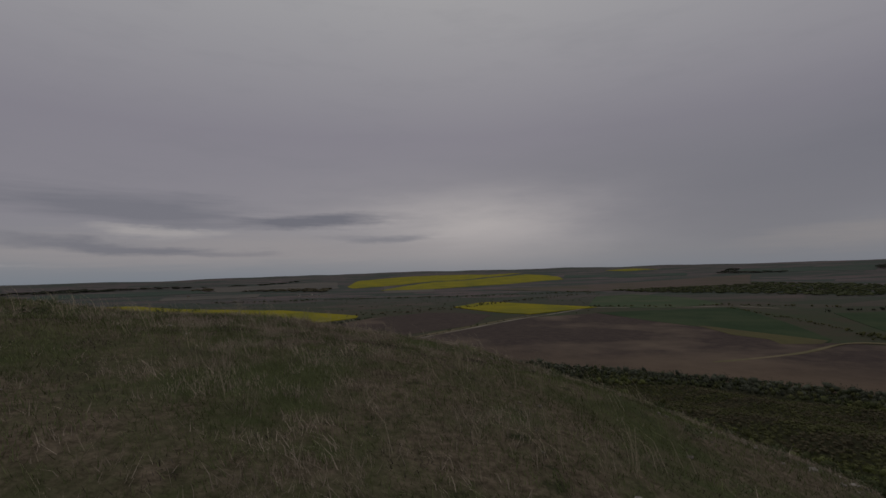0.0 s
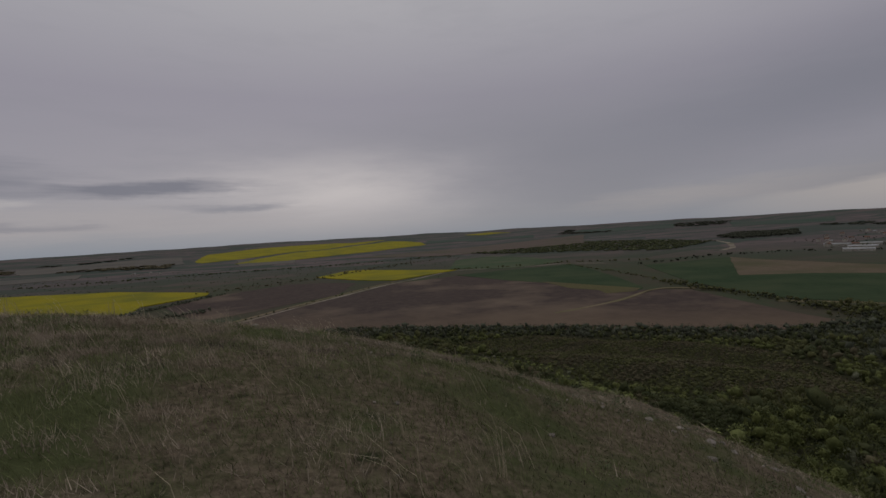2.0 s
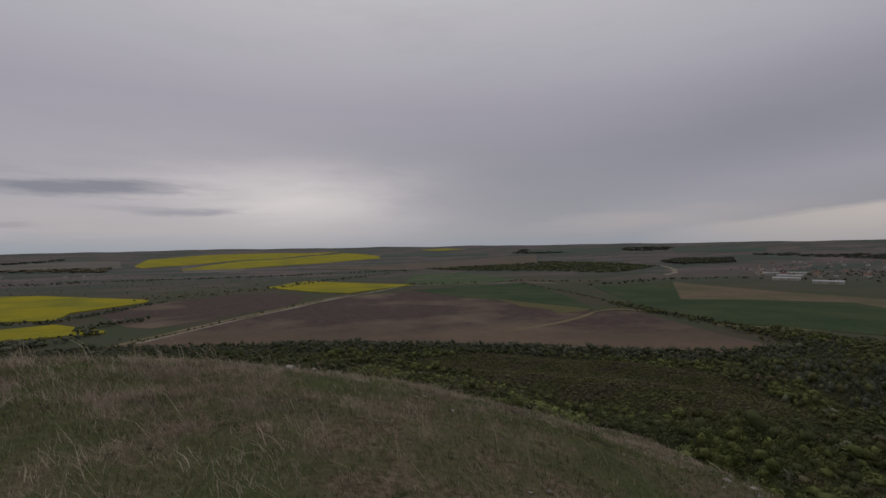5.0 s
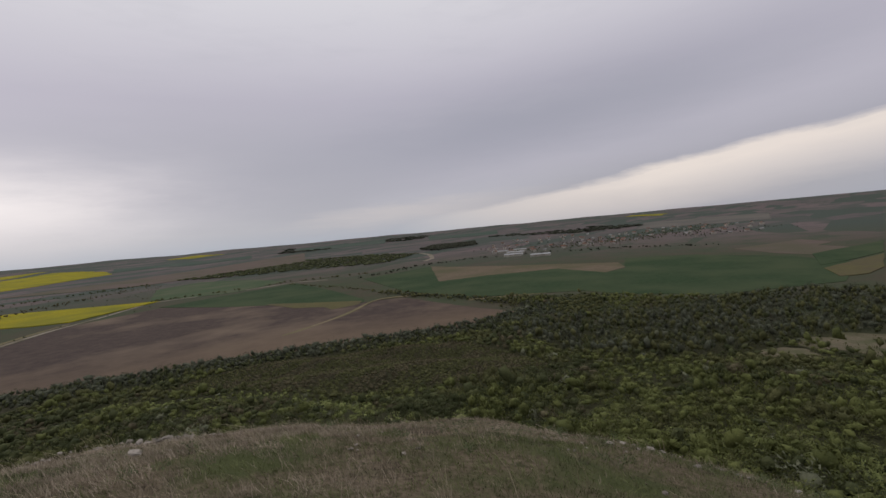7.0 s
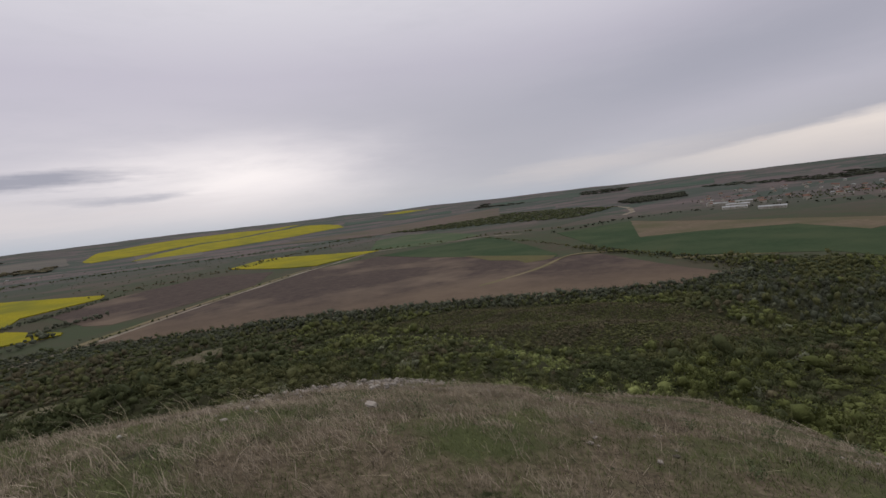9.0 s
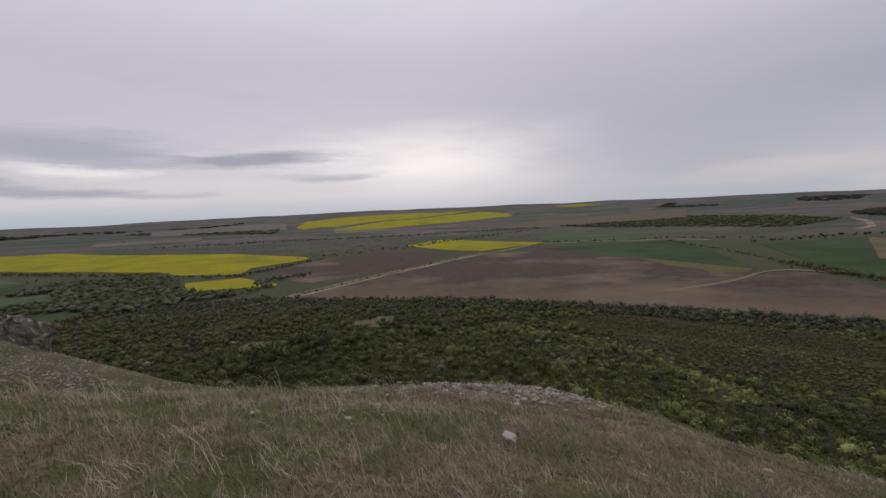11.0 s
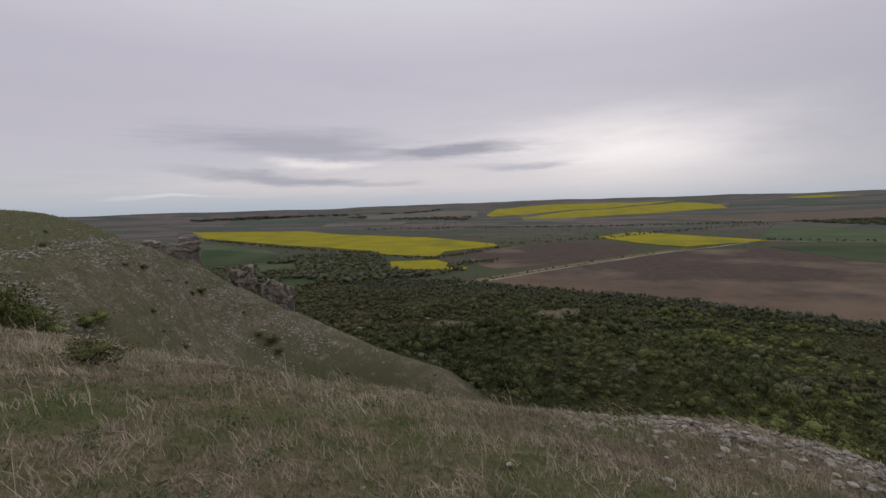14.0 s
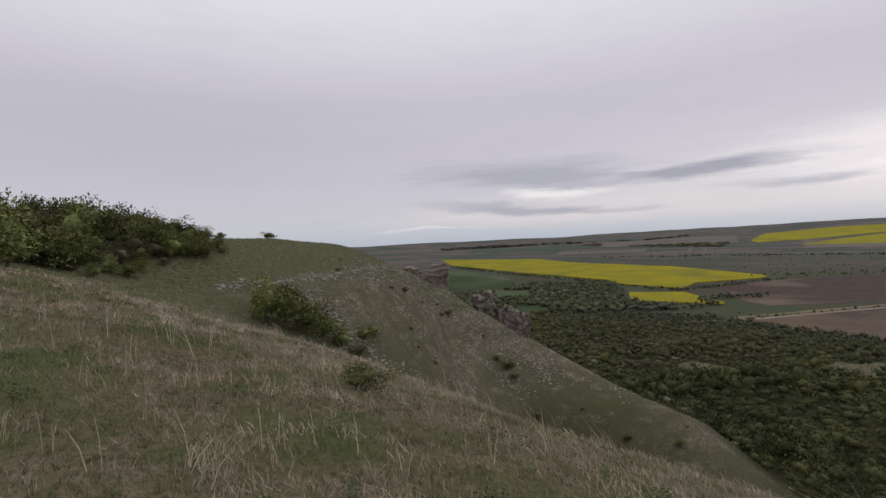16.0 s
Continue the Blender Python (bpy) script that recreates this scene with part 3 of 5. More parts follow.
# far fields: long strips lying across the view, between the nearer ones and the skyline, haze tinted into their colours
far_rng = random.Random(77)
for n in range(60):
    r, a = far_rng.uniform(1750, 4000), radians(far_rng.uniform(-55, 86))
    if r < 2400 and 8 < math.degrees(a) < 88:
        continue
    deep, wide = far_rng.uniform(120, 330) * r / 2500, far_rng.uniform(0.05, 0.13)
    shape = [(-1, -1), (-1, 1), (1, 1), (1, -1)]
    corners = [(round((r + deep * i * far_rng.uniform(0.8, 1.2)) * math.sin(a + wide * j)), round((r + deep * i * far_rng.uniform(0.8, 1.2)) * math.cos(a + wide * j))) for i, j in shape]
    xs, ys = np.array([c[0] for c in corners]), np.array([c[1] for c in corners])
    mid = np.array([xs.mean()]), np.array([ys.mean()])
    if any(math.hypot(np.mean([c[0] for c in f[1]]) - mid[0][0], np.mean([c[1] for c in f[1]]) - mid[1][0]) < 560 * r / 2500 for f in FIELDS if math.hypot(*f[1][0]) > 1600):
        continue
    mat, label = far_rng.choice(((HAZED_GREEN, "far dull green strip field below the skyline"), (HAZED_BROWN, "far purplish brown strip field"), (HAZED_GREEN, "far grey-green field below the skyline"),
                                 (HAZED_BROWN, "far ploughed brown field"), (HAZED_GREEN, "far grey-green field"), (HAZED_PALE, "far dull straw-coloured field")))
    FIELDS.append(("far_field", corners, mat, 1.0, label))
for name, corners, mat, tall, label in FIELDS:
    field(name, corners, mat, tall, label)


def strip_mesh(name, line, wide, mat, label, lift=0.35, category="track"):
    """A worn track along a line on the ground."""
    pts = []
    for (ax, ay), (bx, by) in zip(line, line[1:]):
        steps = max(2, int(math.hypot(bx - ax, by - ay) / 12))
        pts += [(ax + (bx - ax) * n / steps, ay + (by - ay) * n / steps) for n in range(steps)]
    pts = np.array(pts + [line[-1]], float)
    for _ in range(6):
        pts[1:-1] = (pts[:-2] + 2 * pts[1:-1] + pts[2:]) / 4
    d = np.gradient(pts, axis=0)
    d /= np.linalg.norm(d, axis=1, keepdims=True)
    side = np.stack([-d[:, 1], d[:, 0]], -1)
    half = wide / 2 * (1 + 0.25 * ripple(pts[:, 0], pts[:, 1], 60, 9))[:, None]
    rows = []
    for k, drop in ((-1.0, -0.4), (-0.9, 0.0), (0.9, 0.0), (1.0, -0.4)):
        q = pts + side * half * k
        rows.append(np.c_[q, land(q[:, 0], q[:, 1]) + lift + drop])
    verts = np.stack(rows, 1)
    idx = np.arange(len(pts) * 4).reshape(-1, 4)
    faces = np.concatenate([np.stack([idx[:-1, k], idx[:-1, k + 1], idx[1:, k + 1], idx[1:, k]], -1) for k in range(3)])
    return tagged(mesh_object(name, verts.reshape(-1, 3), faces[:, ::-1], mat), label, category, kind="structure")


strip_mesh("dirt_track", [(-150, 445), (-103, 484), (-63, 542), (-15, 608), (48, 688), (122, 783), (195, 850), (301, 973), (400, 935), (469, 919), (561, 921), (602, 847)], 6, TRACK, "pale dirt track between ploughed fields")
strip_mesh("field_margin", [(-125, 475), (-72, 548), (-24, 614), (39, 694), (113, 790), (150, 830)], 8, STRAW, "dry grassy margin beside a dirt track")
strip_mesh("dirt_track", [(222, 392), (266, 404), (322, 422), (388, 466), (420, 478), (436, 442)], 6, STRAW, "pale worn track across the ploughed field", 0.9)
strip_mesh("road", [(1276, 1298), (1347, 1276), (1251, 1132), (1090, 976), (998, 927)], 14, TRACK, "pale winding road into the village", category="road")
strip_mesh("field_margin", [(425, 335), (470, 285), (517, 236)], 9, STRAW, "straw-coloured strip between green fields")


# ---- leaves, shrubs and trees ----
def crown_cloud(rng, leaves, leaf, lumps=9, squash=0.8):
    """Leaf cards on the skin of a lumpy crown about 1 m in radius: places and quads."""
    mids, sizes = [], []
    for _ in range(lumps):
        a, h = rng.uniform(0, 6.283), rng.uniform(-0.62, 0.6)
        out = rng.uniform(0.15, 0.68) * math.sqrt(1 - (h * 0.9) ** 2 * (h > 0))
        mids.append((out * math.cos(a), out * math.sin(a), h * squash))
        sizes.append(rng.uniform(0.26, 0.46))
    mids, sizes = np.array(mids), np.array(sizes)
    pick = rng.randint(0, lumps, leaves)
    out = rng.normal(size=(leaves, 3))
    out /= np.linalg.norm(out, axis=1, keepdims=True)
    at = mids[pick] + out * (sizes[pick] * rng.uniform(0.7, 1.25, leaves))[:, None]
    face = out + rng.normal(size=(leaves, 3)) * 0.65 + (0, 0, 0.55)
    sprig = rng.uniform(size=leaves) < 0.5
    face[sprig] = np.cross(out + (0, 0, 0.6), rng.normal(size=(leaves, 3)))[sprig]
    face /= np.linalg.norm(face, axis=1, keepdims=True)
    u = np.cross(face, np.where(sprig[:, None], np.cross(face, out + (0, 0, 0.6)), rng.normal(size=(leaves, 3))))
    u /= np.linalg.norm(u, axis=1, keepdims=True)
    v = np.cross(face, u)
    s = leaf * rng.uniform(0.6, 1.3, leaves)[:, None]
    quad = np.stack([at - u * s * 0.5 - v * s * 0.15, at - u * s * 0.05 - v * s * 0.55, at + u * s * 0.6 + v * s * 0.1, at + u * s * 0.02 + v * s * 0.5], 1)
    quad[:, 2] += face * s * rng.uniform(-0.25, 0.25, leaves)[:, None]
    verts = quad.reshape(-1, 3)
    verts[:, 2] = verts[:, 2] * 0.95
    return verts, np.arange(leaves * 4).reshape(-1, 4)


def crown_core(rng, sub=1, lumps=6):
    """The lumpy body of a crown: a ball pushed out to the skins of several smaller ones."""
    bm = bmesh.new()
    bmesh.ops.create_icosphere(bm, subdivisions=sub, radius=1.0)
    way = np.array([p.co[:] for p in bm.verts])
    tris = np.array([[p.index for p in face.verts] for face in bm.faces])
    bm.free()
    reach = np.full(len(way), 0.35)
    for _ in range(lumps):
        a, h, out = rng.uniform(0, 6.283), rng.uniform(-0.35, 0.5), rng.uniform(0.2, 0.52)
        mid, size = np.array((out * math.cos(a), out * math.sin(a), h)), rng.uniform(0.3, 0.46)
        along = way @ mid
        gap = size**2 - (mid @ mid - along**2)
        reach = np.maximum(reach, np.where(gap > 0, along + np.sqrt(np.maximum(gap, 0)), 0))
    body = way * (reach * rng.uniform(0.9, 1.1, len(way)))[:, None]
    body[:, 2] = body[:, 2] * 0.95
    return body, tris


def forest(name, spots, sizes, mat, leaves, leaf, label, seed, sub=1, core=0.74):
    """Many crowns of one kind joined into one mesh: spots x, y, z, sizes radius and height."""
    rng = np.random.RandomState(seed)
    kinds = []
    for _ in range(8):
        body, tris = crown_core(rng, sub)
        card, quad = crown_cloud(rng, leaves, leaf)
        flat = np.arange(len(quad) * 3).reshape(-1, 3) + len(body)
        card = card.reshape(-1, 4, 3)[:, :3].reshape(-1, 3)
        kinds.append((np.concatenate([body * core, card]), np.concatenate([tris, flat])))
    all_v, all_f, base = [], [], 0
    for (x, y, z), (rad, tall) in zip(spots, sizes):
        v, f = kinds[rng.randint(8)]
        a = rng.uniform(0, 6.283)
        c, s = math.cos(a), math.sin(a)
        w = np.empty_like(v)
        p, q = rad * rng.uniform(0.8, 1.2, 2)
        lean = rng.normal(size=2) * 0.22 * rad * v[:, 2:3]
        w[:, 0] = v[:, 0] * c * p - v[:, 1] * s * q + x + lean[:, 0]
        w[:, 1] = v[:, 0] * s * p + v[:, 1] * c * q + y + lean[:, 1]
        w[:, 2] = (v[:, 2] + 0.85) * tall / 1.75 + z
        all_v.append(w)
        all_f.append(f + base)
        base += len(v)
    ob = mesh_object(name, np.concatenate(all_v), np.concatenate(all_f), mat, True)
    return tagged(ob, label, "woodland", kind="stuff")


def inside(x, y, corners):
    """Which points lie inside a polygon."""
    out = np.zeros(len(x), bool)
    for (ax, ay), (bx, by) in zip(corners, corners[1:] + corners[:1]):
        hit = ((ay > y) != (by > y)) & (x < (bx - ax) * (y - ay) / ((by - ay) or 1e-9) + ax)
        out ^= hit
    return out


WOODS_EDGE = [(-420, 330), (-300, 400), (-250, 470), (-120, 478), (-60, 450), (60, 408), (180, 328), (300, 248), (376, 236), (400, 250), (440, 330), (480, 230),
              (470, 180), (470, 90), (540, 0), (540, -90), (60, -60), (0, 0), (-300, 120)]
CLEARINGS = [(108, 58, 4, 3.5), (-80, 262, 19, 34), (-20, 336, 15, 26), (316, -8, 34, 30), (272, 24, 13, 12), (240, 52, 9, 8)]


def woods_spots(low, high, step, seed):
    """Jittered places for crowns between two distances from the hilltop."""
    rng = np.random.RandomState(seed)
    a, b = np.meshgrid(np.arange(-460, 560, step), np.arange(-95, 500, step))
    x, y = (a + rng.uniform(-0.48, 0.48, a.shape) * step).ravel(), (b + rng.uniform(-0.48, 0.48, a.shape) * step).ravel()
    s, turn = np.hypot(x + 1.5, y - 7), np.degrees(np.arctan2(-(x + 1.5), y - 5))
    ok = (s > low) & (s <= high) & (turn > -102) & (turn < 56) & inside(x, y, WOODS_EDGE)
    x, y, s = x[ok], y[ok], s[ok]
    z = land(x, y)
    ok = (z < -25.5 - 1.5 * ripple(x, y, 25, 4)) & (spur(x, y) < z - 0.3)
    for cx, cy, ra, rb in CLEARINGS:
        ok &= (((x - cx) / ra) ** 2 + ((y - cy) / rb) ** 2 > 1) | (rng.uniform(size=len(x)) < 0.10)
    for _, corners, *_ in FIELDS:
        ok &= ~inside(x, y, corners)
    return x[ok], y[ok], z[ok], s[ok]


HEATH = [(92, 300), (130, 300), (175, 285), (240, 205), (222, 150), (176, 98), (140, 108), (101, 131), (97, 165), (100, 236)]
LIME_LINE = [(66, 290), (86, 250), (88, 203), (92, 176), (90, 153), (78, 118), (71, 96)]


def near_line(x, y, line):
    """Distance from each point to a line of straight runs."""
    out = np.full(len(x), 1e9)
    for (ax, ay), (bx, by) in zip(line, line[1:]):
        t = np.clip(((x - ax) * (bx - ax) + (y - ay) * (by - ay)) / ((bx - ax) ** 2 + (by - ay) ** 2), 0, 1)
        out = np.minimum(out, np.hypot(x - ax - t * (bx - ax), y - ay - t * (by - ay)))
    return out


TALL_WOOD = [(290, 215), (419, 115), (520, 30), (530, -70), (350, -20), (258, 48), (196, 74), (212, 105), (240, 130)]
FRONT_SCRUB = [(97, 86), (134, 76), (166, 34), (190, -8), (70, -20), (22, -6), (30, 26), (66, 58)]
FOOT_LINE = [(-215, 452), (-97, 470), (14, 425), (103, 380), (190, 325), (280, 262), (370, 240)]


def species(x, y, s, seed):
    """The kind of shrub at each place: bands and drifts of kinds."""
    rng = np.random.RandomState(seed)
    p, q, lot = ripple(x, y, 75, 21), ripple(x, y, 32, 22), rng.uniform(size=len(x))
    turn = np.degrees(np.arctan2(-x, y))
    kind = np.where(p + 0.5 * q > 0.25, "olive", "dark").astype("<U8")
    band = ripple(x * 0.5 + 0.3 * y, y, 50, 23)
    kind[(p + 0.6 * q < -0.75) & (lot < 0.6)] = "brown"
    kind[(band > 0.15) & (turn < -6) & (lot < 0.75)] = "lime"
    kind[(turn > 2) & (s < 260) & (lot < 0.72)] = "dark"
    kind[(turn > 10) & (s > 260) & (lot < 0.5)] = "brown"
    kind[(turn < -8) & (s < 95) & (lot < 0.6)] = "lime"
    kind[(turn < -8) & (s < 100) & (lot < 0.2)] = "bright"
    kind[inside(x, y, FRONT_SCRUB) & (ripple(x, y, 30, 24) > -0.6) & (lot < 0.8)] = "lime"
    kind[inside(x, y, HEATH)] = np.where(lot < 0.55, "brown", "olive")[inside(x, y, HEATH)]
    foot = near_line(x, y, FOOT_LINE) < 42
    kind[foot] = np.where(lot < 0.5, "grey", np.where(lot < 0.75, "dark", "dusk"))[foot]
    grand = inside(x, y, TALL_WOOD)
    kind[grand] = np.where(lot < 0.45, "grey", np.where(lot < 0.7, "olive", np.where(lot < 0.88, "dark", "dusk")))[grand]
    line = near_line(x, y, LIME_LINE) < 7
    kind[line] = np.where(lot < 0.6, "bright", np.where(lot < 0.9, "lime", "blossom"))[line]
    mixed = rng.uniform(size=len(x))
    kind[mixed < 0.06] = "dark"
    kind[(mixed > 0.10) & (mixed < 0.16)] = "olive"
    kind[(mixed > 0.988) & (s < 300)] = "blossom"
    return kind


for cx, cy, ra, rb in CLEARINGS:
    u, v = np.meshgrid(np.linspace(0, 1, 9), np.linspace(0, 2 * np.pi, 40, endpoint=False), indexing="ij")
    k = u * (1.05 + 0.18 * np.sin(3 * v + cx) + 0.1 * np.sin(7 * v + cy))
    px, py = cx + ra * k * np.cos(v), cy + rb * k * np.sin(v)
    idx = np.arange(u.size).reshape(u.shape)
    ring = np.stack([idx[:-1], idx[1:], np.roll(idx[1:], -1, 1), np.roll(idx[:-1], -1, 1)], -1).reshape(-1, 4)
    verts = np.stack([px, py, land(px, py) + 0.25 - 0.6 * (u == 1)], -1).reshape(-1, 3)
    tagged(mesh_object("clearing", verts, ring, GLADE, True), "small dry grassy clearing among shrubs", "clearing", "clearings in the woods", "structure")

LABELS = {
    "dark": "dense dark green shrubs on the wooded slope", "olive": "olive green shrubs and young trees on the slope",
    "lime": "fresh yellow-green spring shrubs on the slope", "brown": "brownish budding thickets not yet in leaf",
    "grey": "grey-green trees along the foot of the slope", "blossom": "pale flowering shrubs scattered among green ones",
}
LABELS["dusk"], LABELS["bright"] = "dull dark trees at the foot of the slope", "bright spring shrubs along a shallow gully"
for low, high, step, leaves, leaf, core, seed in ((28, 130, 2.9, 165, 0.18, 0.60, 31), (130, 235, 3.5, 76, 0.21, 0.66, 32), (235, 520, 4.5, 52, 0.20, 0.74, 33)):
    x, y, z, s = woods_spots(low, high, step, seed)
    rng = np.random.RandomState(seed + 50)
    kinds = species(x, y, s, seed)
    rad = step * (0.42 + 0.62 * rng.uniform(size=len(x)) ** 1.7)
    tall = (1.25 * rad + 0.2 * step) * rng.uniform(0.75, 1.5, len(x)) * (1 + 0.35 * ripple(x, y, 60, 8))
    scrub = inside(x, y, FRONT_SCRUB) & (rng.uniform(size=len(x)) < 0.5)
    tall[scrub], rad[scrub] = tall[scrub] * 1.35, rad[scrub] * 1.25
    edge = (s < 75) & (rng.uniform(size=len(x)) < 0.45)
    tall[edge], rad[edge] = rng.uniform(2.4, 4.6, edge.sum()), rng.uniform(1.4, 2.4, edge.sum())
    knoll = np.hypot(x + 28, y - 140) < 42
    rad[knoll], tall[knoll] = rad[knoll] * 1.3, tall[knoll] * 1.2
    foot = near_line(x, y, FOOT_LINE) < 42
    tall[foot], rad[foot] = rng.uniform(2.4, 5.2, foot.sum()) + 2.5 * (x[foot] > 10), rng.uniform(1.9, 3.3, foot.sum())
    grand = inside(x, y, TALL_WOOD)
    tall[grand] = rng.uniform(3.5, 6.0, grand.sum()) + 7.5 * (rng.uniform(size=grand.sum()) < 0.4 + 0.3 * ripple(x, y, 45, 25)[grand]) * rng.uniform(0.4, 1.0, grand.sum())
    rad[grand] = (1.3 + 0.19 * tall[grand]) * rng.uniform(0.8, 1.25, grand.sum())
    line = near_line(x, y, LIME_LINE) < 7
    tall[line], rad[line] = rng.uniform(1.8, 3.6, line.sum()), rng.uniform(1.1, 1.9, line.sum())
    heath = inside(x, y, HEATH) & ~line
    tall, rad = np.maximum(tall, 1.9), np.maximum(rad, 0.52 * step)
    for kind in LABELS:
        m = (kinds == kind) & ~heath
        if m.any():
            m, high_trees = m & ~grand, m & grand
            if high_trees.any():
                forest("tall_wood", np.c_[x, y, z - 0.25][high_trees], np.c_[rad, tall][high_trees], LEAVES[kind], 96, 0.16, "tall mixed trees on the lower slope", seed + 7 + len(kind), 1, 0.66)
        if m.any():
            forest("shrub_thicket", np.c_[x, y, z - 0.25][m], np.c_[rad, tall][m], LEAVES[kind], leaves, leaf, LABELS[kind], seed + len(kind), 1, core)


x, y, z, s = woods_spots(110, 400, 2.1, 36)
ok = inside(x, y, HEATH) & (near_line(x, y, LIME_LINE) > 7)
x, y, z, rng = x[ok], y[ok], z[ok], np.random.RandomState(91)
drift = ripple(x, y, 40, 26) + 0.5 * rng.normal(size=len(x))
for m, kind, label in ((drift > 0.1, "brown", "brownish low thicket not yet in leaf"), (drift <= 0.1, "olive", "low olive thicket in drifts")):
    forest("low_thicket", np.c_[x, y, z - 0.2][m], np.c_[rng.uniform(1.1, 1.7, m.sum()), rng.uniform(1.5, 2.6, m.sum())], LEAVES[kind], 26, 0.3, label, 92, 1, 0.72)


def row_of_trees(line, wide, count, low, high, kind, label, seed, leaves=12, leaf=0.3, clear=False):
    """A hedge or tree belt along a line; clear keeps it off the fields."""
    rng = np.random.RandomState(seed)
    pts = np.array(line, float)
    runs = np.linalg.norm(np.diff(pts, axis=0), axis=1)
    far = rng.uniform(0, runs.sum(), count)
    ends = np.r_[0, np.cumsum(runs)]
    x, y = np.interp(far, ends, pts[:, 0]), np.interp(far, ends, pts[:, 1])
    x, y = x + rng.normal(size=count) * wide / 2.5, y + rng.normal(size=count) * wide / 2.5
    if clear:
        ok = ~np.any([inside(x, y, corners) for _, corners, *_ in FIELDS], axis=0)
        x, y, count = x[ok], y[ok], int(ok.sum())
    tall = rng.uniform(low, high, count)
    ob = forest("tree_belt", np.c_[x, y, land(x, y) - 0.2], np.c_[tall * rng.uniform(0.4, 0.65, count), tall], LEAVES[kind], leaves, leaf, label, seed, core=0.95 if leaves < 20 else 0.7)
    return ob


def grove(corners, step, low, high, kind, label, seed, leaves=8, leaf=0.35):
    """A far wood that fills a polygon."""
    rng = np.random.RandomState(seed)
    c = np.array(corners, float)
    a, b = np.meshgrid(np.arange(c[:, 0].min(), c[:, 0].max(), step), np.arange(c[:, 1].min(), c[:, 1].max(), step))
    x, y = (a + rng.uniform(-0.5, 0.5, a.shape) * step).ravel(), (b + rng.uniform(-0.5, 0.5, a.shape) * step).ravel()
    ok = inside(x, y, corners)
    for _, field_corners, *_ in FIELDS:
        ok &= ~inside(x, y, field_corners)
    x, y = x[ok], y[ok]
    tall = rng.uniform(low, high, len(x))
    return forest("far_wood", np.c_[x, y, land(x, y) - 0.3], np.c_[step * rng.uniform(0.5, 1.0, len(x)), tall], LEAVES[kind], leaves, leaf, label, seed, core=0.9)


row_of_trees(FOOT_LINE, 34, 700, 2.6, 6.0, "grey", "grey-green tree belt at the foot of the slope", 84, 30, 0.2, True)
row_of_trees(FOOT_LINE[2:], 30, 420, 4.5, 9.5, "grey", "taller grey-green trees at the foot of the slope", 86, 30, 0.2, True)
row_of_trees(FOOT_LINE, 40, 500, 2.6, 6.5, "dark", "dark tree belt at the foot of the slope", 85, 30, 0.2, True)
row_of_trees([(531, 872), (500, 675), (461, 516)], 9, 90, 2, 4.5, "olive", "thin row of bushes between ploughed soil and wheat", 61)
row_of_trees([(461, 516), (439, 417), (433, 354), (428, 310), (392, 240)], 17, 210, 3, 7.5, "olive", "bushy tree belt between ploughed soil and wheat", 82, 20)
row_of_trees([(455, 500), (436, 400), (430, 330), (400, 250)], 12, 70, 3, 7, "dusk", "dark trees in the belt beside the wheat", 83, 20)
row_of_trees([(-998, 1041), (-642, 855), (-453, 767), (-340, 728)], 14, 240, 4, 8, "olive", "tree belt along a rapeseed field", 62)
row_of_trees([(-310, 700), (-261, 676), (-218, 672)], 4, 26, 3, 7, "dark", "thin row of dark trees between yellow fields", 63)
row_of_trees([(-225, 668), (-190, 745), (-140, 851)], 13, 110, 3, 6, "grey", "grey bushy belt at the end of a yellow field", 64)
row_of_trees([(-120, 652), (-168, 606), (-157, 557), (-160, 520)], 15, 70, 4, 9, "grey", "grey trees round a small yellow field", 65)
row_of_trees([(-105, 490), (-63, 550), (-15, 616), (48, 696), (122, 791)], 6, 42, 1.5, 4, "dark", "scattered dark bushes along a dirt track", 66)
row_of_trees([(-245, 545), (-180, 550), (-140, 556)], 6, 40, 2, 5, "dark", "dark bushes below a yellow field", 67)
row_of_trees([(301, 985), (420, 945), (561, 930), (700, 830)], 10, 70, 3, 7, "olive", "scattered trees along a country road", 68)
row_of_trees([(-180, 900), (0, 1010), (250, 1300), (480, 1500)], 30, 160, 3, 7, "brown", "brown scrub belt across the valley", 69)
row_of_trees([(-700, 1450), (-300, 1500), (100, 1480), (480, 1560)], 26, 220, 4, 8, "dark", "dark tree belt across the far valley", 70)
row_of_trees([(600, 745), (850, 800), (1000, 760), (1100, 620), (1150, 420), (1120, 200)], 25, 150, 3, 8, "dusk", "trees along the edge of the village", 71)
grove([(505, 1774), (775, 1925), (1164, 1822), (1340, 1524), (1309, 1241), (954, 1067), (823, 1288), (649, 1423)], 19, 5, 8, "dark", "dark olive low wood on a far slope", 72)
grove([(1499, 1418), (1728, 1524), (1867, 1384), (1637, 1200), (1418, 1252)], 15, 11, 15, "dusk", "dark block of conifer wood beyond the village", 73)
grove([(-470, 700), (-330, 715), (-235, 545), (-160, 515), (-260, 440), (-360, 395), (-560, 470), (-460, 560)], 9.5, 4, 9, "grey", "grey-green wet woodland between meadows", 74, 34, 0.2)
grove([(-470, 690), (-340, 705), (-240, 555), (-170, 520), (-265, 448), (-360, 405), (-540, 470), (-455, 560)], 8.5, 4, 10, "dark", "dark wet woodland between meadows", 81, 34, 0.2)
grove([(-1300, 2300), (-500, 2000), (-560, 2350), (-1200, 2700)], 34, 9, 14, "brown", "brown far wood near the horizon", 75)
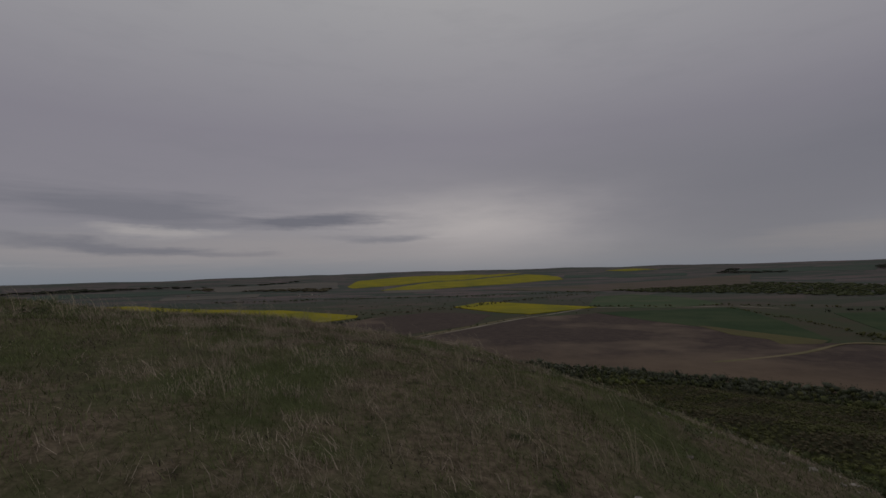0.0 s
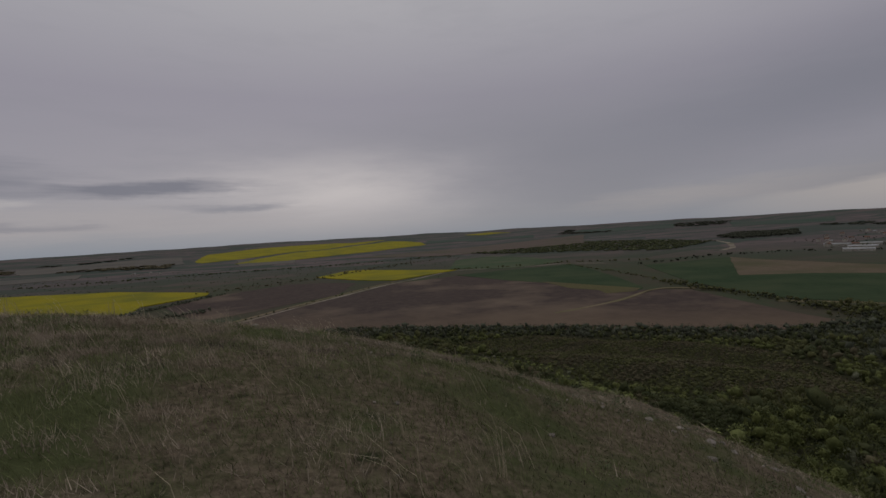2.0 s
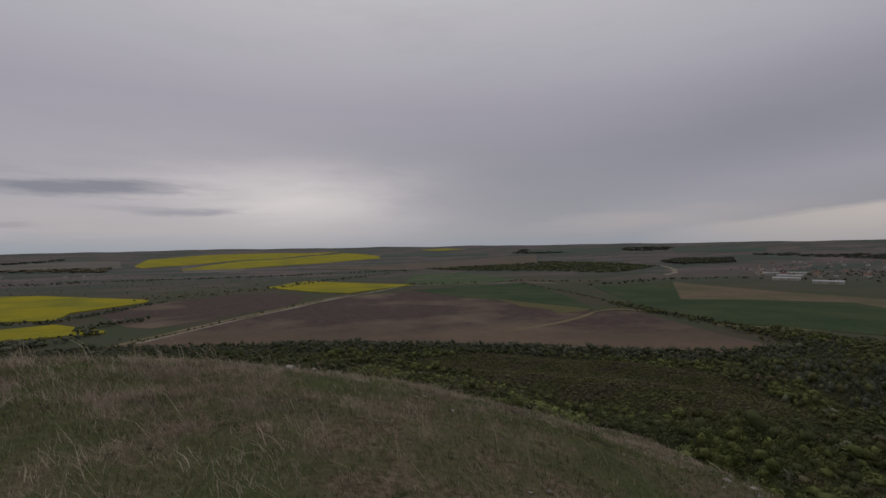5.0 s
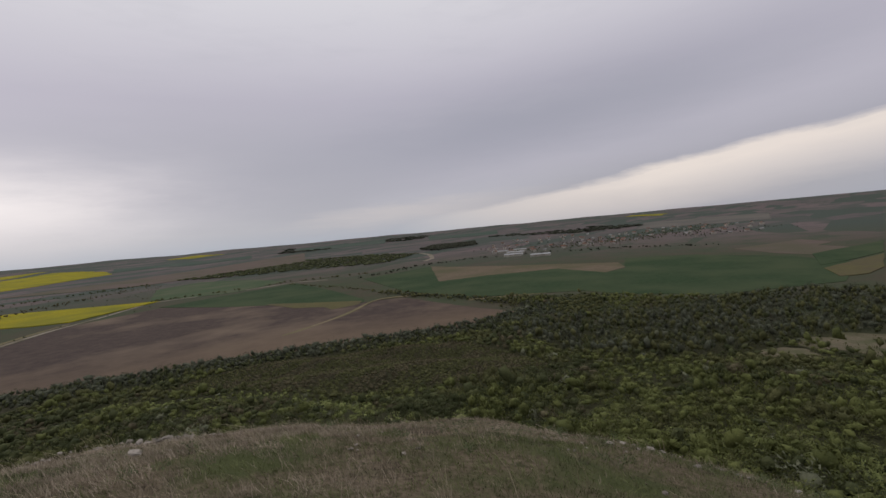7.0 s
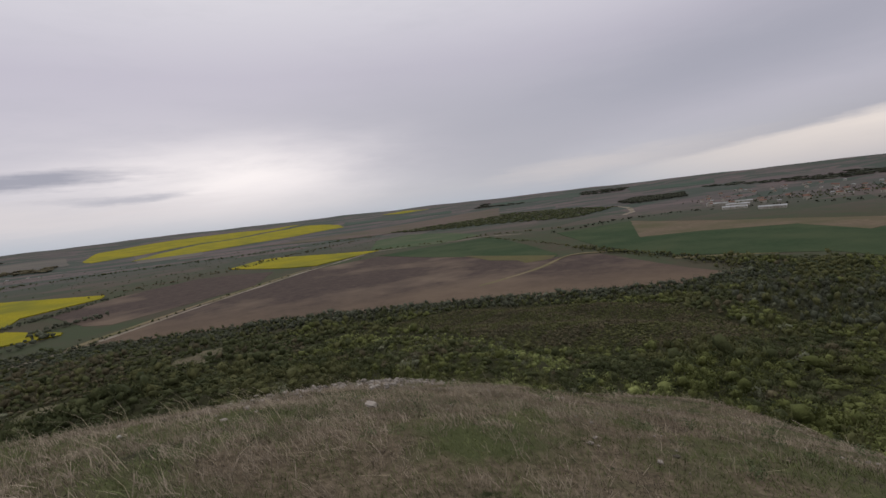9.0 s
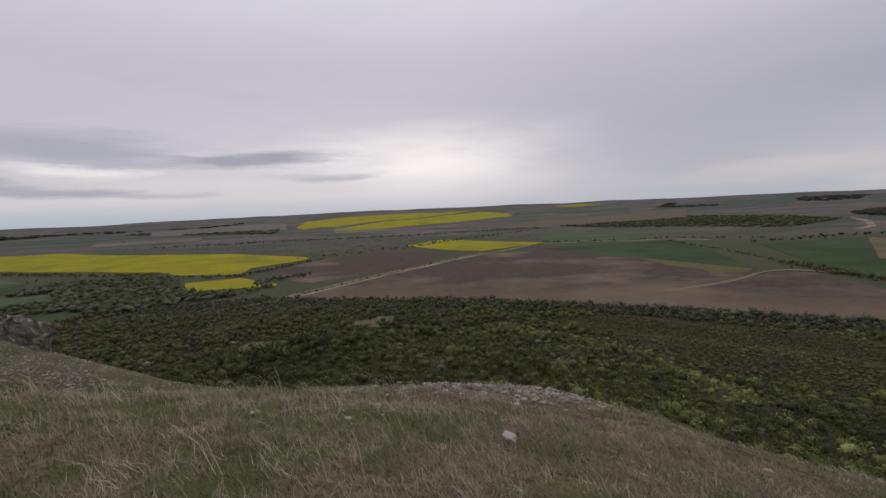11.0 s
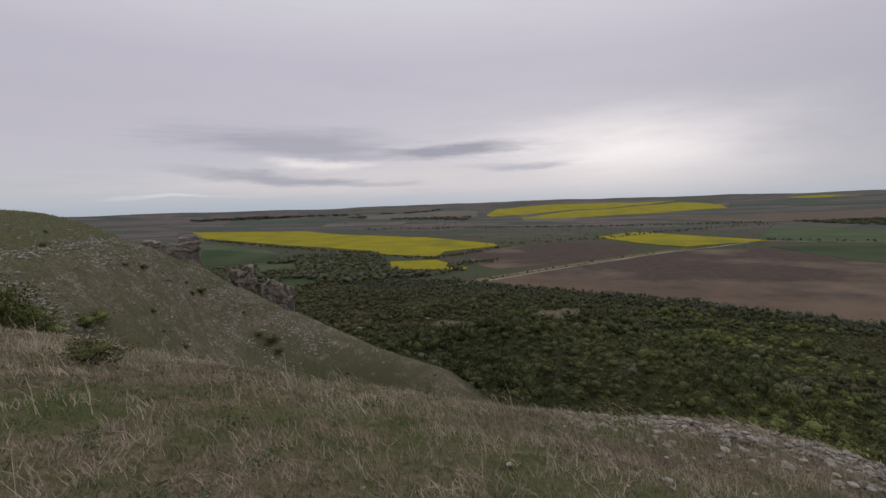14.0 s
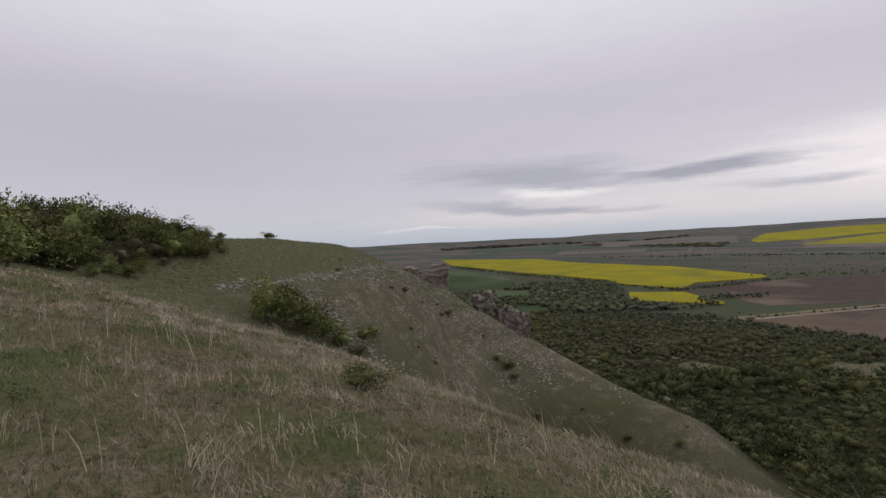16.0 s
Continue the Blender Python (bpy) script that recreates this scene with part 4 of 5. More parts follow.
grove([(-2100, 2600), (-1100, 3000), (-1000, 3300), (-2300, 1900)], 50, 12, 18, "dusk", "dark far wood near the horizon", 76)
grove([(1500, 2600), (2500, 2300), (2900, 2600), (1900, 3100)], 48, 10, 16, "dusk", "dark far wood on the skyline", 77)
grove([(2100, 900), (2500, 700), (2700, 1300), (2300, 1600)], 40, 7, 11, "dusk", "far orchard and hedges above the village", 78)


# ---- single shrubs and trees near the hill ----
def stem_mesh(rng, tall, thick, limbs):
    """A tapered trunk with limbs, as one mesh."""
    bm = bmesh.new()

    def limb(base, tip, r0, r1, sides=6):
        base, tip = Vector(base), Vector(tip)
        turn = (tip - base).to_track_quat("Z", "Y").to_matrix()
        loops = []
        for k in range(4):
            t = k / 3
            mid = base.lerp(tip, t) + Vector((rng.uniform(-1, 1), rng.uniform(-1, 1), 0)) * 0.05 * (tip - base).length * (0 < k < 3)
            r = r0 + (r1 - r0) * t
            loops.append([bm.verts.new(mid + turn @ Vector((r * math.cos(6.283 * n / sides), r * math.sin(6.283 * n / sides), 0))) for n in range(sides)])
        for a, b in zip(loops, loops[1:]):
            for n in range(sides):
                bm.faces.new((a[n], a[(n + 1) % sides], b[(n + 1) % sides], b[n]))
        bm.faces.new(loops[-1])

    limb((0, 0, -0.25), (rng.uniform(-0.1, 0.1), rng.uniform(-0.1, 0.1), tall * 0.6), thick, thick * 0.45)
    for _ in range(limbs):
        h, a, out = rng.uniform(0.12, 0.55) * tall, rng.uniform(0, 6.283), rng.uniform(0.2, 0.36) * tall
        limb((0, 0, h), (out * math.cos(a), out * math.sin(a), h + rng.uniform(0.2, 0.4) * tall), thick * 0.45, thick * 0.12, 5)
    return bm


def shrub(kind, leaves, leaf, seed, name="shrub", label="", lumps=11):
    """A shrub 1 m in radius and about 1.75 m high: trunk and crown."""
    rng = np.random.RandomState(seed)
    top = new(name)
    part("trunk", stem_mesh(random.Random(seed), 1.3, 0.05, 4), BARK, top)
    v, f = crown_cloud(rng, leaves * 2, leaf * 0.8, lumps)
    v = v.reshape(-1, 4, 3)[:, :3].reshape(-1, 3)
    f = np.arange(len(v)).reshape(-1, 3)
    v[:, 2] += 0.85
    body, tris = crown_core(rng, 2, 8)
    body = body * 0.6 + (0, 0, 0.8)
    v = np.concatenate([body, v])
    v[:, 2] = np.maximum(v[:, 2], 0.03)
    f = np.concatenate([tris, f + len(body)])
    ob = mesh_object("crown", v, f, LEAVES[kind], True)
    ob.parent = top
    return tagged(top, label, "shrub", "shrubs round the hill")


MODELS = {
    "dark": [shrub("dark", 620, 0.15, 101 + n, label="dense dark green shrub on the grassy slope") for n in range(2)],
    "olive": [shrub("olive", 600, 0.15, 111 + n, label="olive green leafy shrub on the slope") for n in range(2)],
    "lime": [shrub("lime", 600, 0.15, 121 + n, label="fresh yellow-green shrub at the foot of the grass") for n in range(2)],
    "bright": [shrub("bright", 600, 0.15, 141 + n, label="bright spring-green shrub on the slope") for n in range(2)],
    "brown": [shrub("brown", 450, 0.11, 131, label="brownish half-bare thorny shrub on the slope")],
}
used = set()


def plant(kind, x, y, rad, tall, rng, label=""):
    """One shrub of a kind, standing on the ground."""
    model = MODELS[kind][rng.randrange(len(MODELS[kind]))]
    z = float(land(np.array([x]), np.array([y]))[0])
    m = pose(x, y, z - 0.05, 0, 0, rng.uniform(0, 360))
    if model.name in used:
        ob = copy_thing(model, m)
    else:
        used.add(model.name)
        ob, ob.matrix_basis = model, m
    ob.scale = (rad, rad * rng.uniform(0.9, 1.1), tall / 1.75)
    return tagged(ob, label)


rng = random.Random(5)
plant("olive", -7.8, 9.65, 0.44, 0.36, rng, "low olive bush in the dry hilltop grass")
plant("bright", -45.4, 25.4, 2.3, 4.6, rng, "large fresh green shrub in the gully")
plant("lime", -44.5, 27.0, 2.7, 4.7, rng, "large leafy green shrub in the gully")
plant("lime", -44.0, 28.7, 2.3, 3.7, rng, "dense green leafy shrub in the gully")
plant("bright", -43.5, 30.2, 1.9, 2.9, rng, "fresh green leafy shrub in the gully")
plant("bright", -42.9, 31.6, 1.6, 2.3, rng, "leafy green shrub in the gully")
plant("dark", -42.2, 33.0, 1.2, 1.4, rng, "low dark shrub in the gully")
plant("olive", -71.3, 37.8, 1.5, 1.25, rng, "small dark bush alone on the ridge crest")
for n in range(230):
    y = rng.uniform(-14, 30)
    x = -43 - 0.35 * max(0, y - 8) - 30 * rng.random()
    if math.degrees(math.atan2(-(x + 3), y - 6.4)) < 69 or land(np.array([x]), np.array([y]))[0] < 1.8:
        continue
    taper = min(1.0, max(0.3, (math.degrees(math.atan2(-(x + 3), y - 6.4)) - 67) / 12))
    tall = rng.uniform(2.2, 5.4) * taper
    plant(rng.choice(("lime", "olive", "bright", "lime", "olive", "brown", "bright")), x, y, tall * rng.uniform(0.5, 0.7), tall, rng, "tall green thicket shrub on the upland edge")
for x, y, tall in ((-54.8, 14.0, 1.7), (-53.6, 15.0, 1.8), (-53.1, 16.4, 1.7), (-54.7, 17.6, 1.5), (-55.9, 19.9, 1.2), (-57.1, 20.7, 1.7), (-58.0, 22.6, 1.9), (-61.5, 25.5, 1.5),
                   (-55.6, 16.3, 2.3), (-57.2, 19.2, 2.2), (-55.5, 13.0, 2.5), (-52.0, 12.2, 2.0), (-50.5, 13.4, 1.4), (-58.6, 24.4, 1.3), (-60.0, 27.0, 1.0), (-56.4, 17.9, 2.0)):
    plant(rng.choice(("olive", "lime", "bright", "brown")), x, y, tall * 0.62, tall, rng, "loose green shrub at the foot of the thicket")
SPUR_BUSHES = [(-52.7, 70.4, 1.5), (-50.4, 69.2, 1.3), (-55.0, 70.6, 1.0), (-66.9, 71.0, 1.1), (-44.3, 35.3, 1.3), (-58.8, 53.4, 0.8), (-23.4, 65.6, 0.9),
               (-67.3, 68.4, 0.8), (-56.8, 49.3, 0.7), (-65.5, 67.7, 0.9), (-43.3, 65.0, 1.2), (-45.1, 37.1, 1.3), (-30.0, 66.0, 0.8), (-62.0, 60.0, 0.6)]
for x, y, r in SPUR_BUSHES:
    plant(rng.choice(("lime", "brown", "olive")), x, y, r, r * rng.uniform(0.95, 1.25), rng, "dark low bush on the stony spur")
for n in range(16):
    t = rng.random()
    x, y = -62 + 46 * t + rng.uniform(-6, 6), 62 - 4 * t + rng.uniform(-22, 12)
    r = rng.uniform(0.3, 0.6)
    plant(rng.choice(("lime", "brown", "olive")), x, y, r * 0.9, r * rng.uniform(0.9, 1.2), rng, "small bush on the stony spur")


for n, model in enumerate(m for some in MODELS.values() for m in some if m.name not in used):
    x, y = -52.0 - 4 * n, 12.0
    model.matrix_basis = pose(x, y, float(land(np.array([x]), np.array([y]))[0]) - 0.05)
    model.scale = (1.6, 1.6, 1.5)


# ---- stone ----
def stone_mesh(name, seed, mat, rough=0.25, sub=2):
    bm = bmesh.new()
    bmesh.ops.create_icosphere(bm, subdivisions=sub, radius=0.5)
    rng = random.Random(seed)
    cuts = [(Vector((rng.gauss(0, 1), rng.gauss(0, 1), rng.gauss(0, 0.8))).normalized(), rng.uniform(0.2, 0.4)) for _ in range(10)]
    for v in bm.verts:
        for n, d in cuts:
            over = v.co.dot(n) - d
            if over > 0:
                v.co -= n * over * 0.9
        v.co += Vector((rng.gauss(0, 1), rng.gauss(0, 1), rng.gauss(0, 1))) * 0.02 * rough
    mesh = bpy.data.meshes.new(name)
    bm.to_mesh(mesh)
    bm.free()
    mesh.materials.append(mat)
    return mesh


STONES = [stone_mesh("limestone_rock", 200 + n, STONE, 0.8, 1) for n in range(10)]
LEDGE = [(-3.6, 14.6), (-2.0, 15.0), (-0.6, 15.4), (1.8, 15.4), (3.2, 14.5), (4.7, 12.6), (5.5, 9.5), (5.6, 6.6), (5.6, 4.6), (6.2, 2.0)]


def along_ledge(t):
    n = min(int(t * (len(LEDGE) - 1)), len(LEDGE) - 2)
    f = t * (len(LEDGE) - 1) - n
    return [LEDGE[n][k] + (LEDGE[n + 1][k] - LEDGE[n][k]) * f for k in (0, 1)]


rng = random.Random(9)
KNOTS_OF_ROCK = [0.06, 0.09, 0.12, 0.15, 0.215, 0.235, 0.25, 0.275, 0.31, 0.33, 0.36, 0.375, 0.45, 0.51, 0.82, 0.86, 0.9]
for n in range(130):
    spot = min(0.99, max(0.0, rng.choice(KNOTS_OF_ROCK[:12] * 5 + KNOTS_OF_ROCK) + rng.gauss(0, 0.018)))
    x, y = along_ledge(spot)
    pull = min(0.3, abs(rng.gauss(0, 0.16))) - 0.03
    x, y = x + (-1.5 - x) * pull + rng.gauss(0, 0.25), y + (7 - y) * pull + rng.gauss(0, 0.25)
    size = 0.05 + 0.15 * rng.random() ** 3
    heap = 0.05 * ((0.2 < spot < 0.27 or 0.3 < spot < 0.39) and n % 4 < 3)
    size = size + heap * rng.uniform(0.2, 1.0)
    if spot > 0.42:
        x, y, size = x + rng.gauss(0, 0.5), y + rng.gauss(0, 0.5), size * 0.45
    ob = new("limestone_rock", STONES[rng.randrange(10)])
    ob.matrix_basis = pose(x, y, float(land(np.array([x]), np.array([y]))[0]) - size * 0.08 + heap * rng.uniform(0.1, 1.1), rng.uniform(-35, 35), rng.uniform(-35, 35), rng.uniform(0, 360))
    ob.scale = (size * rng.uniform(0.9, 1.5), size * rng.uniform(0.8, 1.2), size * rng.uniform(0.4, 0.7))
    tagged(ob, "weathered grey limestone rock on the hill's rim", "rock", "rocks along the rim")


def rubble(name, spots, low, high, mat, label, seed):
    """Many small stones joined into one mesh."""
    rng = np.random.RandomState(seed)
    bm = bmesh.new()
    bmesh.ops.create_icosphere(bm, subdivisions=1, radius=0.5)
    v0 = np.array([v.co[:] for v in bm.verts])
    f0 = np.array([[v.index for v in f.verts] for f in bm.faces])
    bm.free()
    vs, fs = [], []
    for n, (x, y, z) in enumerate(spots):
        size = low + (high - low) * rng.uniform() ** 2.6
        v = v0 * rng.uniform(0.65, 1.2, (len(v0), 1)) * size * np.array((rng.uniform(0.9, 1.5), 1, rng.uniform(0.35, 0.7)))
        a = rng.uniform(0, 6.283)
        vs.append(np.c_[v[:, 0] * math.cos(a) - v[:, 1] * math.sin(a) + x, v[:, 0] * math.sin(a) + v[:, 1] * math.cos(a) + y, v[:, 2] + z])
        fs.append(f0 + n * len(v0))
    return tagged(mesh_object(name, np.concatenate(vs), np.concatenate(fs), mat), label, "stones", kind="stuff")


nrng = np.random.RandomState(12)
t = np.clip(nrng.choice(KNOTS_OF_ROCK[:12] * 5 + KNOTS_OF_ROCK, 1900) + nrng.normal(size=1900) * 0.03, 0, 0.99)
xy = np.array([along_ledge(v) for v in t])
xy += ((-1.5, 7) - xy) * (np.abs(nrng.normal(size=(1900, 1))) * 0.2 - 0.04) + nrng.normal(size=(1900, 2)) * 0.4
heap = 0.1 * (((t > 0.2) & (t < 0.27)) | ((t > 0.3) & (t < 0.39))) * nrng.uniform(0, 1, 1900)
xy[t > 0.42] += nrng.normal(size=((t > 0.42).sum(), 2)) * 0.5
few = (t < 0.42) | (nrng.uniform(size=1900) < 0.3)
xy, heap = xy[few], heap[few]
rubble("limestone_rubble", np.c_[xy, land(xy[:, 0], xy[:, 1]) + 0.01 + heap], 0.03, 0.14, STONE, "pale limestone rubble along the hill's rim", 13)
x, y = nrng.normal(size=900) * 3.2 + 1.0, nrng.normal(size=900) * 3.6 + 7.5
ok = (ripple(x, y, 2.4, 58) > 0.25) & ((np.abs(x + 1.0) > 1.6) | (y > 8))
rubble("limestone_chips", np.c_[x, y, land(x, y) + 0.012][ok], 0.02, 0.07, STONE, "pale limestone chips lying in the grass", 15)
x, y = nrng.uniform(-78, -8, 16000), nrng.uniform(30, 82, 16000)
ok = (np.abs(spur(x, y) - land(x, y)) < 2.5) & (ripple(x + 0.5 * y, y * 0.3, 9, 41) + 0.4 * ripple(x, y, 6, 42) > 0.9)
x, y = x[ok][:1500], y[ok][:1500]
# runs of scree down the spur: from, to, half width, stones
RUNS = [((-51.4, 23.3), (-51.9, 30.3), 0.45, 336), ((-51.9, 30.3), (-55.4, 39.7), 0.5, 416), ((-55.4, 39.7), (-64.6, 55.4), 0.6, 496), ((-64.6, 55.4), (-72.0, 66.0), 0.7, 336),
        ((-51.2, 29.2), (-47.5, 33.1), 1.1, 416), ((-47.5, 33.1), (-44.8, 32.6), 1.2, 336), ((-55.7, 41.6), (-59.8, 52.5), 1.5, 496), ((-59.8, 52.5), (-70.5, 72.7), 1.6, 608),
        ((-70.5, 72.7), (-62.4, 77.0), 1.4, 496), ((-62.4, 77.0), (-49.6, 75.0), 1.5, 720), ((-49.6, 75.0), (-44.3, 72.5), 1.3, 336), ((-60.9, 68.5), (-47.1, 67.7), 0.9, 448),
        ((-46.6, 31.2), (-42.7, 36.6), 1.0, 336), ((-42.7, 36.6), (-41.7, 40.3), 0.8, 160), ((-66.0, 60.0), (-52.0, 60.0), 0.9, 240), ((-59.0, 48.0), (-48.0, 50.0), 0.9, 240)]
for (ax, ay), (bx, by), half, count in RUNS:
    t, out = nrng.uniform(size=count), nrng.normal(size=(count, 2)) * half
    x, y = np.r_[x, ax + (bx - ax) * t + out[:, 0]], np.r_[y, ay + (by - ay) * t + out[:, 1]]
rubble("scree", np.c_[x, y, land(x, y)], 0.07, 0.48, SCREE, "pale limestone scree on the spur's face", 14)


def crag(name, x, y, z, wide, deep, tall, seed, label, turn=0.0, worn=1.6):
    """A blocky rock outcrop: fractured columns of different height with ledges."""
    rng = random.Random(seed)
    top = new(name)
    top.matrix_basis = pose(x, y, z, 0, 0, turn)
    edge = -wide / 2
    while edge < wide / 2:
        w, d = wide * rng.uniform(0.24, 0.42), deep * rng.uniform(0.6, 1.0)
        h = tall * rng.uniform(0.72, 1.0)
        levels = sorted([-3.0, h] + [rng.uniform(0.1, 0.9) * h for _ in range(3)])
        for low, high in zip(levels, levels[1:]):
            bm = bmesh.new()
            made = bmesh.ops.create_cube(bm, size=1.0)["verts"]
            bmesh.ops.scale(bm, vec=(w * rng.uniform(0.94, 1.04), d * rng.uniform(0.9, 1.04), high - low + 0.12), verts=made)
            bmesh.ops.translate(bm, vec=(edge + w / 2, rng.uniform(-0.04, 0.04) * deep, (high + low) / 2), verts=made)
            bmesh.ops.bevel(bm, geom=bm.edges[:], offset=0.12, segments=1, affect="EDGES")
            bmesh.ops.subdivide_edges(bm, edges=[e for e in bm.edges if e.calc_length() > 0.5], cuts=3, use_grid_fill=True)
            for v in bm.verts:
                p = v.co * 1.1 + Vector((seed, 0, 0))
                v.co += (noise.noise_vector(p * 0.6) * 0.5 + noise.noise_vector(p * 1.5) * 0.3) * worn + noise.noise_vector(p * 3.6) * 0.14
            part("rock_block", bm, CLIFF_ROCK, top)
        edge += w * 0.95
    return tagged(top, label, "cliff", "limestone outcrops of the spur")


crag("limestone_cliff", -80.0, 74.1, -8.0, 9.0, 4.0, 5.6, 3, "grey limestone cliff at the edge of the spur", 50, 0.9)
crag("limestone_cliff", -68.2, 83.0, -14.5, 4.0, 3.4, 6.0, 4, "broken grey limestone crag below the cliff", 42)
crag("limestone_cliff", -63.6, 86.4, -19.0, 5.2, 3.6, 7.0, 7, "split grey limestone crag on the spur", 40)


# ---- village ----
ROOFS = [earth_material("tiled_roof", (0.15, 0.085, 0.065), (0.19, 0.105, 0.08), (0.11, 0.075, 0.06), 1.0, 0.1), earth_material("grey_roof", (0.22, 0.22, 0.22), (0.30, 0.30, 0.30), (0.17, 0.17, 0.17), 1.0, 0.1),
         earth_material("white_sheet_roof", (0.27, 0.27, 0.28), (0.36, 0.36, 0.37), (0.2, 0.2, 0.19), 0.5, 0.05)]
PLASTER = earth_material("house_plaster", (0.36, 0.34, 0.30), (0.44, 0.42, 0.37), (0.28, 0.25, 0.21), 0.8, 0.1)
GLASS, gn, gl, gs = material("dark_window_glass", 0.15)
gs.inputs["Base Color"].default_value = (0.03, 0.035, 0.04, 1)


def box(bm, x0, x1, y0, y1, z0, z1):
    made = bmesh.ops.create_cube(bm, size=1.0)["verts"]
    bmesh.ops.scale(bm, vec=(x1 - x0, y1 - y0, z1 - z0), verts=made)
    bmesh.ops.translate(bm, vec=((x0 + x1) / 2, (y0 + y1) / 2, (z0 + z1) / 2), verts=made)


def house(name, long, deep, eaves, ridge, roof, label, category, windows=3, stack=True):
    """A plain gabled building: walls, roof, windows, door and chimney."""
    top = new(name)
    bm = bmesh.new()
    box(bm, -long / 2, long / 2, -deep / 2, deep / 2, -1.5, eaves)
    for sx in (-1, 1):
        tri = [bm.verts.new((sx * long / 2, sy, sz)) for sy, sz in ((-deep / 2, eaves), (deep / 2, eaves), (0, ridge))]
        bm.faces.new(tri)
    part("wall", bm, PLASTER, top)
    bm = bmesh.new()
    over = 0.5
    for sy in (-1, 1):
        slab = [bm.verts.new((sx * (long / 2 + over), y, z + dz)) for dz in (0.05, 0.3) for sx, y, z in ((-1, 0, ridge), (1, 0, ridge), (1, sy * (deep / 2 + over), eaves - 0.2), (-1, sy * (deep / 2 + over), eaves - 0.2))]
        for f in ((0, 1, 2, 3), (4, 5, 6, 7), (0, 1, 5, 4), (1, 2, 6, 5), (2, 3, 7, 6), (3, 0, 4, 7)):
            bm.faces.new([slab[k] for k in f])
    bmesh.ops.recalc_face_normals(bm, faces=bm.faces[:])
    part("roof", bm, roof, top)
    for n in range(windows):
        x = (n + 0.5) / windows * long - long / 2
        for sy in (-1, 1):
            bm = bmesh.new()
            box(bm, x - 0.6, x + 0.6, sy * deep / 2 - 0.06, sy * deep / 2 + 0.06, 1.0, 2.3)
            part("window", bm, GLASS, top)
    bm = bmesh.new()
    box(bm, long / 2 - 0.05, long / 2 + 0.07, -0.5, 0.5, 0, 2.1)
    part("door", bm, BARK, top)
    if stack:
        bm = bmesh.new()
        box(bm, long * 0.2, long * 0.2 + 0.6, -0.9, -0.3, eaves, ridge + 0.8)
        part("chimney", bm, ROOFS[0], top)
    return tagged(top, label, category, "buildings of the village")


HOMES = [house("house", 11, 8, 3.2, 6.0, ROOFS[0], "small pale village house with a red tiled roof", "house"),
         house("house", 9, 8, 3.0, 5.2, ROOFS[1], "small pale village house with a grey roof", "house"),
         house("house", 13, 9, 5.6, 8.6, ROOFS[0], "two-storey pale village house with a red roof", "house", 4)]
BARN = house("barn", 48, 13, 4.5, 6.8, ROOFS[2], "long white-roofed farm building at the village edge", "barn", 8, False)


def settle(model, x, y, turn, first):
    m = pose(x, y, float(land(np.array([x]), np.array([y]))[0]) + 0.3, 0, 0, turn)
    if first:
        model.matrix_basis = m
        return model
    return copy_thing(model, m)


rng = random.Random(21)
for n, (x, y, turn) in enumerate(((1182, 784, 120), (1130, 700, 125), (1237, 755, 120), (1046, 655, 128), (1016, 560, 118))):
    settle(BARN, x, y, turn, n == 0)
spots = []
while len(spots) < 95:
    a, r = radians(rng.uniform(55, 84)), rng.uniform(1330, 2150)
    x, y = r * math.sin(a), r * math.cos(a)
    if r > 1250 + 11 * (math.degrees(a) - 55) and all((x - u) ** 2 + (y - v) ** 2 > 26**2 for u, v in spots):
        spots.append((x, y))
for n, (x, y) in enumerate(spots):
    settle(HOMES[n % 3], x, y, rng.choice((20, 110)) + rng.uniform(-15, 15), n < 3)
for n, (x, y) in enumerate(((-548, 1775), (-505, 1795), (-462, 1740), (-980, 1800))):
    settle(HOMES[1] if n < 3 else HOMES[0], x, y, 80 + 20 * n, False)
row_of_trees([(1250, 700), (1500, 560), (1750, 480), (2050, 420)], 190, 620, 3, 7, "dark", "garden trees between the village houses", 79)
row_of_trees([(1350, 900), (1600, 500), (1700, 200)], 260, 260, 3, 7, "dusk", "dark trees round the village", 80)


# ---- grass ----
def blades(name, x, y, tall, wide, bend, mat, label, seed, lean=(0.25, 0.1)):
    """Grass blades as thin bent tapers, joined into one mesh."""
    rng = np.random.RandomState(seed)
    n = len(x)
    z = land(x, y) - 0.02
    a = rng.uniform(0, 6.283, n)
    sx, sy = np.cos(a) * wide / 2, np.sin(a) * wide / 2
    out = (rng.normal(size=(n, 2)) * 0.32 + np.asarray(lean)) * (tall * bend)[:, None]
    mid = np.stack([x + out[:, 0] * 0.35, y + out[:, 1] * 0.35, z + tall * 0.62], -1)
    tip = np.stack([x + out[:, 0], y + out[:, 1], z + tall * rng.uniform(0.86, 1.0, n)], -1)
    side = np.stack([sx, sy, np.zeros(n)], -1)
    base = np.stack([x, y, z], -1)
    verts = np.stack([base - side, base + side, mid + side * 0.7, mid - side * 0.7, tip + side * 0.12, tip - side * 0.12], 1).reshape(-1, 3)
    k = np.arange(n)[:, None] * 6
    faces = np.concatenate([k + (0, 1, 2, 3), k + (3, 2, 4, 5)])
    return tagged(mesh_object(name, verts, faces, mat), label, "grass", kind="stuff")


